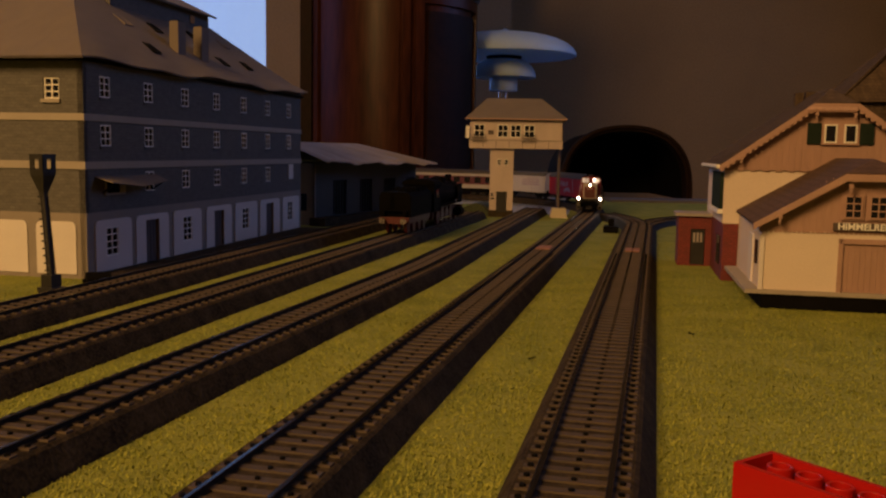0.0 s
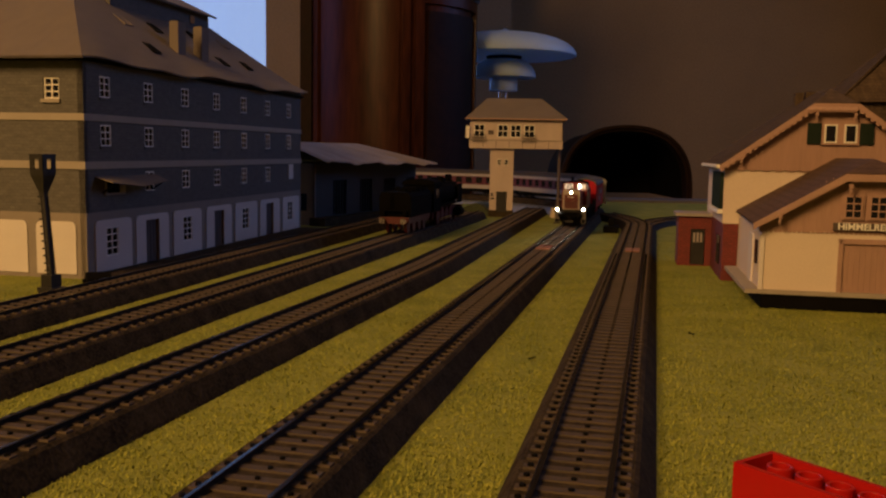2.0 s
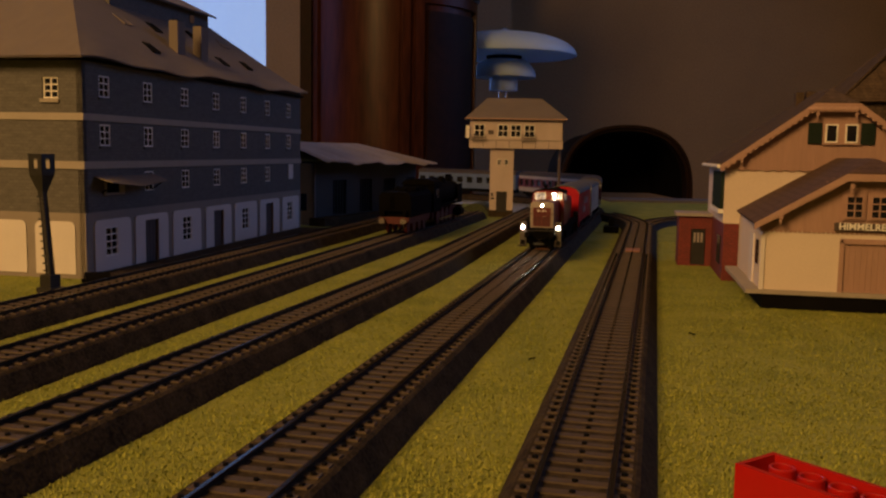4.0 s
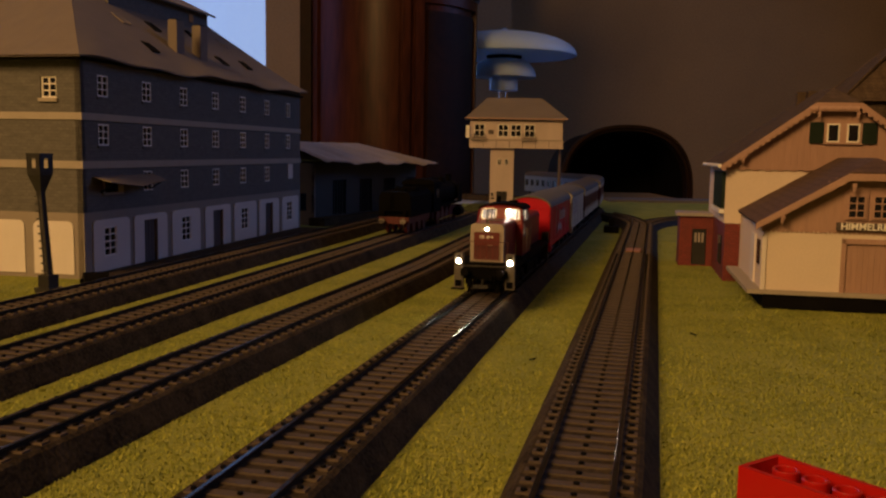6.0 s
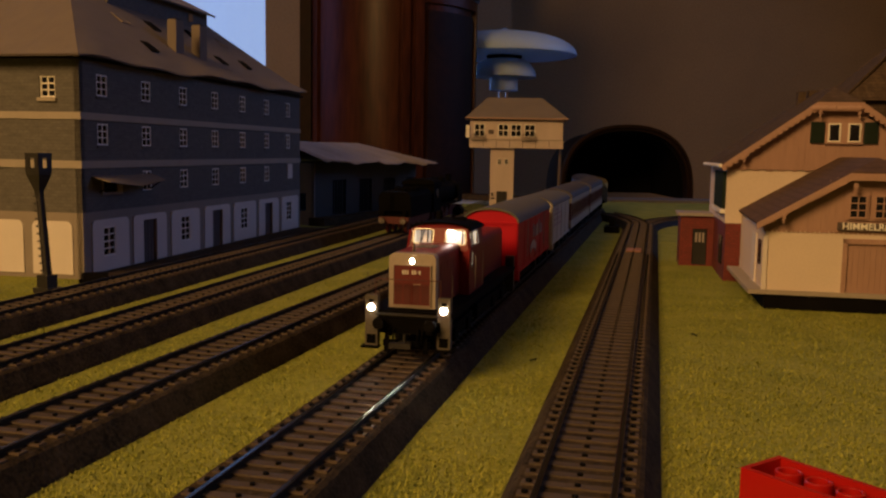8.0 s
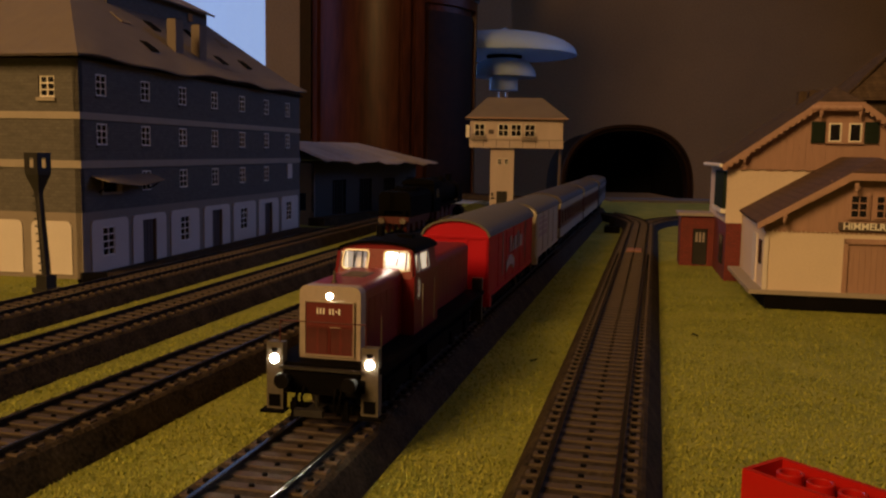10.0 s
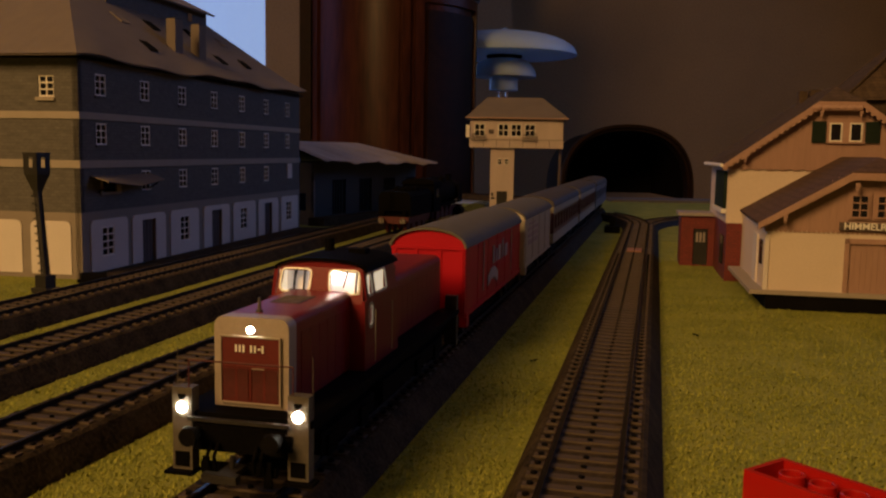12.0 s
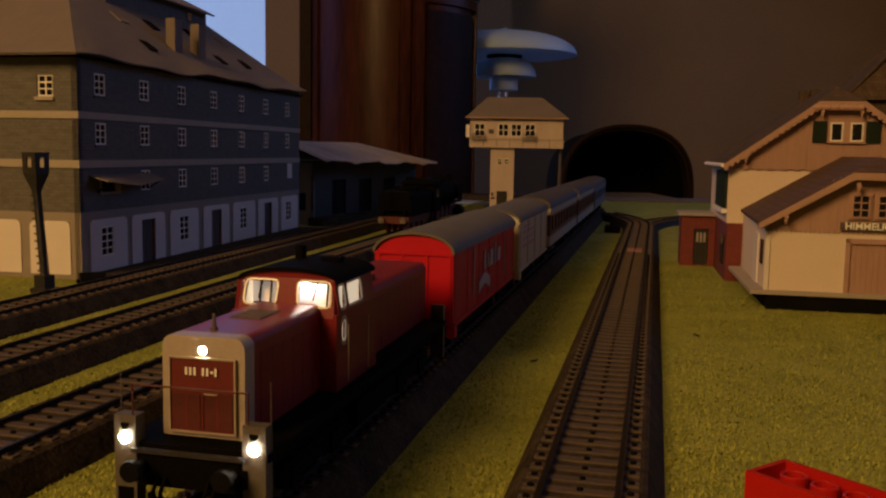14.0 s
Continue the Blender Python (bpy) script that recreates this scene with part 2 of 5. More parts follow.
def mesh_of(name, bm, material, bevel=0.0, smooth=False):
    if bevel:
        bmesh.ops.bevel(bm, geom=[e for e in bm.edges if len(e.link_faces) == 2 and e.calc_face_angle(0) > 0.5], offset=bevel, segments=2, affect="EDGES", clamp_overlap=True)
    bmesh.ops.recalc_face_normals(bm, faces=bm.faces)
    bmesh.ops.scale(bm, vec=(MM, MM, MM), verts=bm.verts)
    me = bpy.data.meshes.new(name)
    if smooth:
        for f in bm.faces:
            f.smooth = True
        for e in bm.edges:
            e.smooth = len(e.link_faces) < 2 or e.calc_face_angle(0) < 0.6
    bm.to_mesh(me)
    bm.free()
    for one in material if isinstance(material, (list, tuple)) else (material,):
        me.materials.append(one)
    return me


def part(name, bm, material, parent=None, label="", bevel=0.0, smooth=False, m=None):
    ob = new(name, mesh_of(name, bm, material, bevel, smooth))
    if parent is not None:
        ob.parent = parent
    if m is not None:
        ob.matrix_basis = m
    return tagged(ob, label) if label else ob


def again(ob, m, parent=None):
    """One more part on the same mesh."""
    c = new(ob.name, ob.data)
    c.parent = parent or ob.parent
    c.matrix_basis = m
    return c


def thing(name, m, label, category, group="", kind=""):
    ob = new(name)
    ob.empty_display_size = 0.01
    ob.matrix_basis = m
    return tagged(ob, label, category, group, kind)


def B():
    return bmesh.new()


def grid_wall(bm, length, height, thick, holes, z0=0.0):
    """Wall along x with its face at y = 0, thickness behind it, and openings (x0, x1, z0, z1) right through."""
    xs = sorted({0.0, float(length), *[h[0] for h in holes], *[h[1] for h in holes]})
    zs = sorted({float(z0), float(height), *[h[2] for h in holes], *[h[3] for h in holes]})
    xs, zs = [x for x in xs if 0 <= x <= length], [z for z in zs if z0 <= z <= height]
    solid = [[not any(h[0] <= (a + b) / 2 <= h[1] and h[2] <= (c + d) / 2 <= h[3] for h in holes) for c, d in zip(zs, zs[1:])] for a, b in zip(xs, xs[1:])]
    front = [[bm.verts.new((x, 0, z)) for z in zs] for x in xs]
    back = [[bm.verts.new((x, thick, z)) for z in zs] for x in xs]
    nx, nz = len(xs) - 1, len(zs) - 1
    for i in range(nx):
        for k in range(nz):
            if not solid[i][k]:
                continue
            for g in (front, back):
                bm.faces.new((g[i][k], g[i + 1][k], g[i + 1][k + 1], g[i][k + 1]))
            for di, dk, e in ((-1, 0, ((i, k), (i, k + 1))), (1, 0, ((i + 1, k), (i + 1, k + 1))), (0, -1, ((i, k), (i + 1, k))), (0, 1, ((i, k + 1), (i + 1, k + 1)))):
                a, b = i + di, k + dk
                if not (0 <= a < nx and 0 <= b < nz and solid[a][b]):
                    (p, q), (r, s) = e
                    bm.faces.new((front[p][q], front[r][s], back[r][s], back[p][q]))
    return bm


def window_mesh(w, h, cols, rows, rim=0.9, bar=0.6, deep=1.0, material=None):
    """Casement in the xz plane, its lower left corner at the origin, its face at y = 0; one piece with its glazing bars."""
    holes = []
    cw, rh = (w - 2 * rim - bar * (cols - 1)) / cols, (h - 2 * rim - bar * (rows - 1)) / rows
    for c in range(cols):
        for r in range(rows):
            x, z = rim + c * (cw + bar), rim + r * (rh + bar)
            holes.append((x, x + cw, z, z + rh))
    return mesh_of("window", grid_wall(B(), w, h, deep, holes), material or FRAME)


def ring_frame(x0, x1, z0, z1, r, rim, deep, slant=0.0):
    """Rounded window frame in the xz plane from y = 0 back to deep; slant draws the top edge sideways."""
    def loop(g, q):
        pts, n = [], 5
        for cx, cz, a in ((x1 + g - q, z1 + g - q, 0), (x0 - g + q, z1 + g - q, 90), (x0 - g + q, z0 - g + q, 180), (x1 + g - q, z0 - g + q, 270)):
            for k in range(n + 1):
                x, z = cx + q * math.cos(radians(a + 90 * k / n)), cz + q * math.sin(radians(a + 90 * k / n))
                pts.append((x + slant * (z - z0) / (z1 - z0), z))
        return pts
    bm = B()
    o, i = loop(rim, r + rim), loop(0, r)
    rings = [[bm.verts.new((p[0], y, p[1])) for p in ps] for ps, y in ((o, 0), (o, deep), (i, deep), (i, 0))]
    n = len(o)
    for a, b in zip(rings, rings[1:] + rings[:1]):
        for k in range(n):
            bm.faces.new((a[k], a[(k + 1) % n], b[(k + 1) % n], b[k]))
    return bm


def pane_mesh(w, h, deep=1.0):
    return mesh_of("pane", box(B(), 0.3, w - 0.3, deep - .35, deep - .1, 0.3, h - .3), PANE)


def add_window(parent, wm, pm, m, name="window"):
    w = new(name, wm)
    w.parent, w.matrix_basis = parent, m
    p = new("pane", pm)
    p.parent = w
    return w


def text_part(words, size, material, parent, m, label="", deep=0.15):
    cu = bpy.data.curves.new("lettering", "FONT")
    cu.body, cu.size, cu.extrude, cu.align_x, cu.align_y = words, size * MM, deep * MM, "CENTER", "CENTER"
    cu.offset = 0.02 * size * MM
    tmp = new("lettering_tmp", cu)
    bpy.context.view_layer.update()
    me = bpy.data.meshes.new_from_object(tmp.evaluated_get(bpy.context.evaluated_depsgraph_get()))
    bpy.data.objects.remove(tmp)
    me.materials.clear()
    me.materials.append(material)
    ob = new("lettering", me)
    ob.parent, ob.matrix_basis = parent, m
    return tagged(ob, label) if label else ob

# ---- the room ----


def room():
    x0, x1, y0, y1, z0, z1 = -2000, 2300, -1800, 3200, -740, 1800
    fl = part("floor", box(B(), x0, x1, y0, y1 + 800, z0 - 30, z0), OAK)
    tagged(fl, "oiled oak boards of the room floor", "floor", kind="structure")
    ce = part("ceiling", box(B(), x0, x1, y0, y1 + 800, z1, z1 + 40), CEILING)
    tagged(ce, "plain off-white room ceiling", "ceiling", kind="structure")
    wn = part("wall_north", grid_wall(B(), 2222, z1, 100, [(60, 1372, -250, 1350)], z0), WALLPAINT, m=at(x0, y1))
    tagged(wn, "brown painted room wall with a window opening", "wall", kind="structure")
    wn2 = part("wall_north_2", box(B(), 200, x1, 3700, 3800, z0, z1), WALLPAINT)
    wn3 = part("wall_north_3", box(B(), 200, 245, 3300, 3700, z0, z1), WALLPAINT)
    tagged(wn3, "brown painted return of the alcove wall", "wall", kind="structure")
    tagged(wn2, "brown painted wall at the back of an alcove", "wall", kind="structure")
    cu = B()
    path = [((x0 + 30 + k * 4.3, y1 + 60 + 3 * math.sin(k * 0.31) + 2.5 * math.sin(k * 0.17)), math.pi / 2) for k in range(329)]
    sweep(cu, [(-1.5, -300), (1.5, -300), (1.5, 1400), (-1.5, 1400)], path)
    tagged(part("curtain", cu, CURTAIN, smooth=True), "pale blue translucent curtain hanging in folds, dusk light put in as glow", "curtain")
    ww = part("wall_west", grid_wall(B(), y1 + 200 - y0, z1, 60, [(1350 - y0, 2250 - y0, 200, 1300)], z0), WALLPAINT, m=at(x0, y0, 0, 0, 0, 90))
    tagged(ww, "brown painted room wall with a narrow window", "wall", kind="structure")
    w2 = part("window_2", grid_wall(B(), 900, 1100, 40, [(40, 430, 40, 1060), (470, 860, 40, 1060)]), FRAME, m=at(x0 - 10, 1350, 200, 0, 0, 90))
    tagged(w2, "white two-light window frame in the side wall", "window", kind="structure")
    tagged(part("wall_south", box(B(), x0, x1, y0 - 60, y0, z0, z1), WALLPAINT), "brown painted room wall", "wall", kind="structure")
    we = part("wall_east", grid_wall(B(), y1 + 800 - y0, z1, 60, [(1250 - y0, 2650 - y0, 600, 1700)], z0), WALLPAINT, m=at(x1 + 60, y0, 0, 0, 0, 90))
    tagged(we, "brown painted room wall with a wide window", "wall", kind="structure")
    w1 = part("window_1", grid_wall(B(), 1400, 1100, 40, [(40, 680, 40, 1060), (720, 1360, 40, 1060)]), FRAME, m=at(x1 + 50, 1250, 600, 0, 0, 90))
    tagged(w1, "white two-light window frame in the side wall", "window", kind="structure")


room()


def layout_table():
    t = thing("layout_table", at(0, 0, 0), "large pale grey layout board on wooden trestle legs", "table")
    part("tabletop", box(B(), -900, 900, -260, 1790, -22, -1.2), TABLE, t, bevel=2)
    for x in (-820, 820):
        for y in (-180, 1700):
            part("leg", box(B(), x - 30, x + 30, y - 30, y + 30, -740, -22), OAK, t)
    g = B()
    nx, ny = 90, 90
    # the grass mat: gently uneven sheet, its back edge cut round the far curve
    vs = {}
    for i in range(nx + 1):
        for j in range(ny + 1):
            x = -880 + 1760 * i / nx
            far = 1500 if x < 70 else (1275 if x < 185 else 1275 + min(1, (x - 185) / 40) * 450)
            y = -250 + (far + 250) * j / ny
            vs[i, j] = g.verts.new((x, y, 0.35 * noise.noise(Vector((x * .02, y * .02, 0)))))
    for i in range(nx):
        for j in range(ny):
            g.faces.new((vs[i, j], vs[i + 1, j], vs[i + 1, j + 1], vs[i, j + 1]))
    gm = part("ground", g, GRASS, smooth=True)
    tagged(gm, "yellow-green flocked grass mat covering the layout board", "grass mat", kind="structure")


layout_table()


def flock():
    """Short fibres of the grass mat, joined."""
    rng = np.random.default_rng(4)
    n = 260000
    y = 150 + 750 * rng.random(n) ** 1.7
    x = (rng.random(n) - 0.5) * (1.15 * y + 40)
    keep = np.ones(n, bool)
    for x0, slope in LINES:
        keep &= np.abs(x - x0 - slope * y) > 20.5
    x, y = x[keep], y[keep]
    n = len(x)
    a, lean, h = rng.random(n) * math.tau, rng.random(n) * 1.3, 0.35 + 0.75 * rng.random(n)
    wd = 0.20 + 0.20 * rng.random(n)
    root = np.stack([x, y, np.zeros(n)], 1)
    sidev = np.stack([np.cos(a), np.sin(a), 0 * a], 1) * wd[:, None]
    tip = root + np.stack([-np.sin(a) * lean, np.cos(a) * lean, h], 1)
    verts = np.stack([root - sidev, root + sidev, tip], 1).reshape(-1, 3) * MM
    me = bpy.data.meshes.new("grass_fibres")
    me.from_pydata(verts.tolist(), [], np.arange(3 * n).reshape(-1, 3).tolist())
    me.materials.append(BLADE)
    tagged(new("grass_fibres", me), "short yellow-green flock fibres of the grass mat", "grass", kind="stuff")


# ---- tracks ----
LINES = [(-16.4, 0.2330), (-91.6, 0.2372), (-177.5, 0.2635), (-235.0, 0.2310), (-300.0, 0.222)]
HEAD = math.atan(LINES[1][1])
BEND_S, BEND_R, BEND_END = 1285.0, 370.0, radians(-84)


def main_path(s):
    """Point and heading on the line of the train, s millimetres from its start."""
    x0 = LINES[1][0]
    if s <= BEND_S:
        return (x0 + s * math.sin(HEAD), s * math.cos(HEAD)), HEAD
    sx, sy = x0 + BEND_S * math.sin(HEAD), BEND_S * math.cos(HEAD)
    cx, cy = sx - BEND_R * math.cos(HEAD), sy + BEND_R * math.sin(HEAD)
    h = HEAD - (s - BEND_S) / BEND_R
    if h >= BEND_END:
        return (cx + BEND_R * math.cos(h), cy - BEND_R * math.sin(h)), h
    rest = (BEND_END - h) * BEND_R
    h = BEND_END
    return (cx + BEND_R * math.cos(h) + rest * math.sin(h), cy - BEND_R * math.sin(h) + rest * math.cos(h)), h


def straight(x0, slope, y0, y1, step=20.0):
    h = math.atan(slope)
    n = max(1, round((y1 - y0) / step))
    return [((x0 + slope * (y0 + (y1 - y0) * k / n), y0 + (y1 - y0) * k / n), h) for k in range(n + 1)]


def arc(start, h0, h1, r, n=24):
    """Curve that begins at start with heading h0 and ends with h1 (radians, to the right when h1 > h0)."""
    sgn = 1 if h1 > h0 else -1
    cx, cy = start[0] + sgn * r * math.cos(h0), start[1] - sgn * r * math.sin(h0)
    return [((cx - sgn * r * math.cos(h0 + (h1 - h0) * k / n), cy + sgn * r * math.sin(h0 + (h1 - h0) * k / n)), h0 + (h1 - h0) * k / n) for k in range(n + 1)]


SLEEPER_MESH = mesh_of("sleeper", prism(B(), [(-1.75, 0), (1.75, 0), (1.5, 1.3), (-1.5, 1.3)], -13.2, 13.2, "x"), SLEEPER)


def track(path, label, pieces=True, lift=0.0, bed=None):
    t = thing("railway_track", at(0, 0, lift), label, "railway track", "tracks of the yard")
    part("ballast_bed", sweep(B(), [(-19.5, 0), (-19.0, 1.2), (-15.2, 7.4), (-14, 8.1), (14, 8.1), (15.2, 7.4), (19.0, 1.2), (19.5, 0)], path), bed or BED, t, "dark sloping embankment of pressed ballast" if bed is None else "worn grey metal track bed")
    for side in (-1, 1):
        # Head drawn wider so the dark rail takes in its own shadow
        prof = [(-1.3, 7.9), (1.3, 7.9), (1.3, 8.2), (0.45, 8.5), (0.45, 9.2), (0.75, 9.4), (0.75, 9.85), (0.5, 10.0), (-0.5, 10.0), (-0.75, 9.85), (-0.75, 9.4), (-0.45, 9.2), (-0.45, 8.5), (-1.3, 8.2)]
        r = part("rail", sweep(B(), [(a + side * 8.7, z) for a, z in prof], path), [RAIL, DARKRAIL], t, smooth=False)
        for f in r.data.polygons:
            f.material_index = 0 if f.normal.z > 0.35 and f.center.z > 0.0094 else 1
    # even spacing of sleepers and contact studs along the path
    length, spots = 0.0, []
    nxt = 3.6
    for ((ax, ay), ah), ((bx, by), bh) in zip(path, path[1:]):
        d = math.hypot(bx - ax, by - ay)
        while nxt < length + d:
            k = (nxt - length) / d
            spots.append((ax + (bx - ax) * k, ay + (by - ay) * k, ah + (bh - ah) * k))
            nxt += 7.2
        length += d
    st = B()
    clips = B()
    for k, (x, y, h) in enumerate(spots):
        ox, oy = math.cos(h), -math.sin(h)
        if y < 1500:
            rod(st, (x, y, 8.0), (x, y, 9.2), 0.85, 0.7, 6)
        if y < 700:
            for s in (-11.4, 11.4):
                rod(clips, (x + ox * s, y + oy * s, 8.0), (x + ox * s, y + oy * s, 9.25), 1.0, 0.75, 6)
        if pieces:
            o = new("sleeper", SLEEPER_MESH)
            o.parent, o.matrix_basis = t, at(x, y, 7.3, 0, 0, -math.degrees(h))
    if not pieces:
        bm = B()
        for x, y, h in spots:
            q = Matrix.Translation((x, y, 7.3)) @ Matrix.Rotation(-h, 4, "Z")
            v = [bm.verts.new(q @ Vector(c)) for c in ((-13.2, -1.6, 0), (13.2, -1.6, 0), (13.2, 1.6, 0), (-13.2, 1.6, 0), (-13.2, -1.4, 1.3), (13.2, -1.4, 1.3), (13.2, 1.4, 1.3), (-13.2, 1.4, 1.3))]
            for f in ((4, 5, 6, 7), (0, 1, 5, 4), (2, 3, 7, 6), (1, 2, 6, 5), (3, 0, 4, 7)):
                bm.faces.new([v[i] for i in f])
        tagged(part("sleepers", bm, SLEEPER, t), kind="stuff")
    if st.verts:
        tagged(part("contact_studs", st, BLACK, t), kind="stuff")
    if clips.verts:
        tagged(part("fastening", clips, BLACK, t), kind="stuff")
    return t


main_line = [main_path(s) for s in np.arange(100, 1285, 20.0)] + [main_path(s) for s in np.arange(1285, 2900, 14.0)]
track(main_line, "dark model railway track curving away behind the signal box")
end1 = LINES[0][0] + LINES[0][1] * 1000
track(straight(*LINES[0], 100, 1000) , "dark model railway track beside the station house")
h3 = math.atan(LINES[2][1])
bend3 = arc((LINES[2][0] + LINES[2][1] * 560, 560), h3, h3 - radians(2.6), 2400, 8)[-1]
T3_END = [((bend3[0][0] + math.sin(bend3[1]) * d, bend3[0][1] + math.cos(bend3[1]) * d), bend3[1]) for d in range(30, 640, 30)]
track(straight(*LINES[2], 100, 560) + arc((LINES[2][0] + LINES[2][1] * 560, 560), h3, h3 - radians(2.6), 2400, 8)[1:] + T3_END, "dark model railway track between two grass strips")
track(straight(*LINES[3], 120, 1180), "dark model railway track holding the parked steam engine")
track(straight(*LINES[4], 200, 1150), "dark loading track along the warehouse")
h1 = math.atan(LINES[0][1])
track(arc((end1, 1000), h1, h1 + radians(62), 330, 20), "curved branch track bending behind the red shed", False, -2.0, GREYBED)
track(arc((end1, 1000), h1, h1 - radians(26), 437, 16), "curved turnout track joining the two lines", False, -0.5, GREYBED)

# ---- warehouse ----


def warehouse():
    L, D, EAVE = 396, 190, 144
    w = thing("warehouse", at(-228.6, 576.6, 0, 0, 0, 79.0), "tall grey slate-clad model warehouse with white ground-floor panels", "building")
    # local x runs along the long front, local y into the house
    xs = [19 + 56.0 * k for k in range(7)]
    holes = []
    for x in xs:
        holes += [(x, x + 12.5, 117, 131), (x, x + 12.5, 85.5, 99.5)]
    holes += [(x, x + 12.5, 54, 68.5) for x in xs[1:6]]
    gx = [22, 73.5, 130, 185.5, 243, 299, 356]
    for k, x in enumerate(gx):
        holes.append((x, x + 15, 12.4, 32) if k % 2 == 0 else (x, x + 19, 1.5, 33))
    part("wall", grid_wall(B(), L, EAVE, 4, [h for h in holes if h[2] > 42.5], 42.5), SLATE, w, "long slate-clad wall")
    part("wall", grid_wall(B(), L, 42.5, 4, [h for h in holes if h[3] < 42.5]), STUCCO, w, "grey rendered ground-floor wall")
    sh = [(-27.8 + 45.5 * -k, -27.8 + 45.5 * -k + 11, 115, 128.5) for k in range(4)]
    sw = part("wall", grid_wall(B(), D, EAVE, 4, [(-h[1], -h[0], h[2], h[3]) for h in sh], 42.5), SLATE, w, "slate-clad gable wall", m=at(0, D, 0, 0, 0, -90))
    # gable wall runs from the far back corner to the street corner
    sw.matrix_basis = at(0, 0, 0, 0, 0, 90) @ Matrix.Diagonal((1, -1, 1, 1))
    s2 = part("wall", grid_wall(B(), D, 42.5, 4, []), STUCCO, w, "grey rendered gable plinth wall")
    s2.matrix_basis = at(0, 0, 0, 0, 0, 90) @ Matrix.Diagonal((1, -1, 1, 1))
    part("wall", box(B(), 4, L, D - 4, D, 0, EAVE), SLATE, w)
    part("wall", box(B(), L - 4, L, 4, D - 4, 0, EAVE), SLATE, w)
    for z0, z1 in ((101.5, 106), (70.7, 75.6)):
        bm = B()
        box(bm, -0.9, L, -0.9, 0, z0, z1), box(bm, -0.9, 0, 0, D, z0, z1)
        part("cornice_band", bm, BAND, w, "pale string course")
    part("corner_post", box(B(), -0.7, 5, -0.7, -0.002, 0, 42.5), STUCCO, w)
    # white panels with rounded tops and their windows and doors
    px = [(9.5, 54), (59.8, 107), (114.6, 161.5), (170.4, 220), (227.3, 277), (283.6, 334), (342, 389.5)]
    wm, pm = window_mesh(12.5, 14, 2, 3, 1.0, 0.75), pane_mesh(12.5, 14)
    gm, gp = window_mesh(15, 19.6, 2, 4, 1.0, 0.8), pane_mesh(15, 19.6)

    def panel(a, b, hole, z0=3.0, z1=37.0):
        bm, r = B(), 4.0
        grid_wall(bm, b - a, z1 - r, 0.7, [(hole[0] - a, hole[1] - a, hole[2], hole[3])] if hole else [], z0)
        arcp = [(r - r * math.cos(t * math.pi / 8), z1 - r + r * math.sin(t * math.pi / 8)) for t in range(5)]
        prism(bm, arcp + [(b - a - x, z) for x, z in arcp[::-1]], 0, 0.7)
        return bm
    for k, ((a, b), x) in enumerate(zip(px, gx)):
        door = k % 2 == 1
        hole = (x, x + 19, 3.0, 33) if door else (x, x + 15, 12.4, 32)
        part("wall_panel", panel(a, b, hole), PANEL, w, "white plastered panel", m=at(a, -0.75))
        if door:
            d = part("door", box(B(), x + .4, x + 18.6, 1.4, 2.6, 1.5, 32.6), DOOR, w, "dark brown plank door")
            for q in range(1, 4):
                part("plank_strip", box(B(), x + q * 4.7 - .3, x + q * 4.7 + .3, 1.1, 1.4, 2, 32), DOOR, d)
            bm = B()
            box(bm, x - 1, x + 20, -3.4, -0.8, 0, 1.8)
            part("door_step", bm, STUCCO, w)
        else:
            add_window(w, gm, gp, at(x, -0.5, 12.4))
    for k in range(4):
        part("wall_panel", panel(0, 28.5, None), PANEL, w, "white plastered panel", m=at(-0.75, 35.5 + 35 * k, 0, 0, 0, -90))
    for x in xs:
        add_window(w, wm, pm, at(x, 0.2, 117)), add_window(w, wm, pm, at(x, 0.2, 85.5))
        for z in (117, 85.5):
            part("window_sill", box(B(), x - 1, x + 13.5, -0.9, 0, z - 1.6, z), SLATE, w)
    for x in xs[1:6]:
        add_window(w, wm, pm, at(x, 0.2, 54))
    part("door", box(B(), 359, 372, -0.9, -0.1, 55, 70), PANEL, w, "small white loading hatch")
    sm, sp = window_mesh(11, 13.5, 2, 3, 1.0, 0.8), pane_mesh(11, 13.5)
    for k in range(4):
        y = 16.8 + 45.5 * k
        add_window(w, sm, sp, at(1.0, y + 11, 115, 0, 0, -90))
        part("window_sill", box(B(), -1.6, 0, y - 1, y + 12, 112.6, 114.8), BAND, w)
    # awning over the loading door
    bm = B()
    slab(bm, [(13, -12, 62.5), (50, -13, 58.6), (50, 0, 65.4), (11, 0, 66)], 0.8), slab(bm, [(50, -13, 58.6), (90, -10, 61.5), (87, 0, 66), (50, 0, 65.4)], 0.8)
    part("awning", bm, CARD, w, "brown card awning over the loading platform")
    for x in (20, 84):
        part("awning_bracket", rod(B(), (x, -9, 60.6), (x, -0.2, 55), 0.5), BLACK, w)
    hb = grid_wall(B(), 24, 11, 1, [(1.6, 18, 1.6, 9.4)])
    part("hatch_frame", hb, BAND, w, "pale loading hatch frame under the awning", m=at(22, -1.2, 53))
    part("hatch", box(B(), 23, 41, -0.15, 0.1, 54, 63), BLACK, w, "dark loading hatch")
    # roof of bent card with a wavy eave
    OV = 8.0
    ridge_y, rise = D / 2, 0.82

    def roof_z(y):
        return EAVE - 4.2 + rise * (y + OV)
    ridge_z = roof_z(ridge_y)
    r = B()

    def wave(x):
        return 1.3 * math.sin(x * .035 + .6) + 0.9 * math.sin(x * .081)
    n = 48
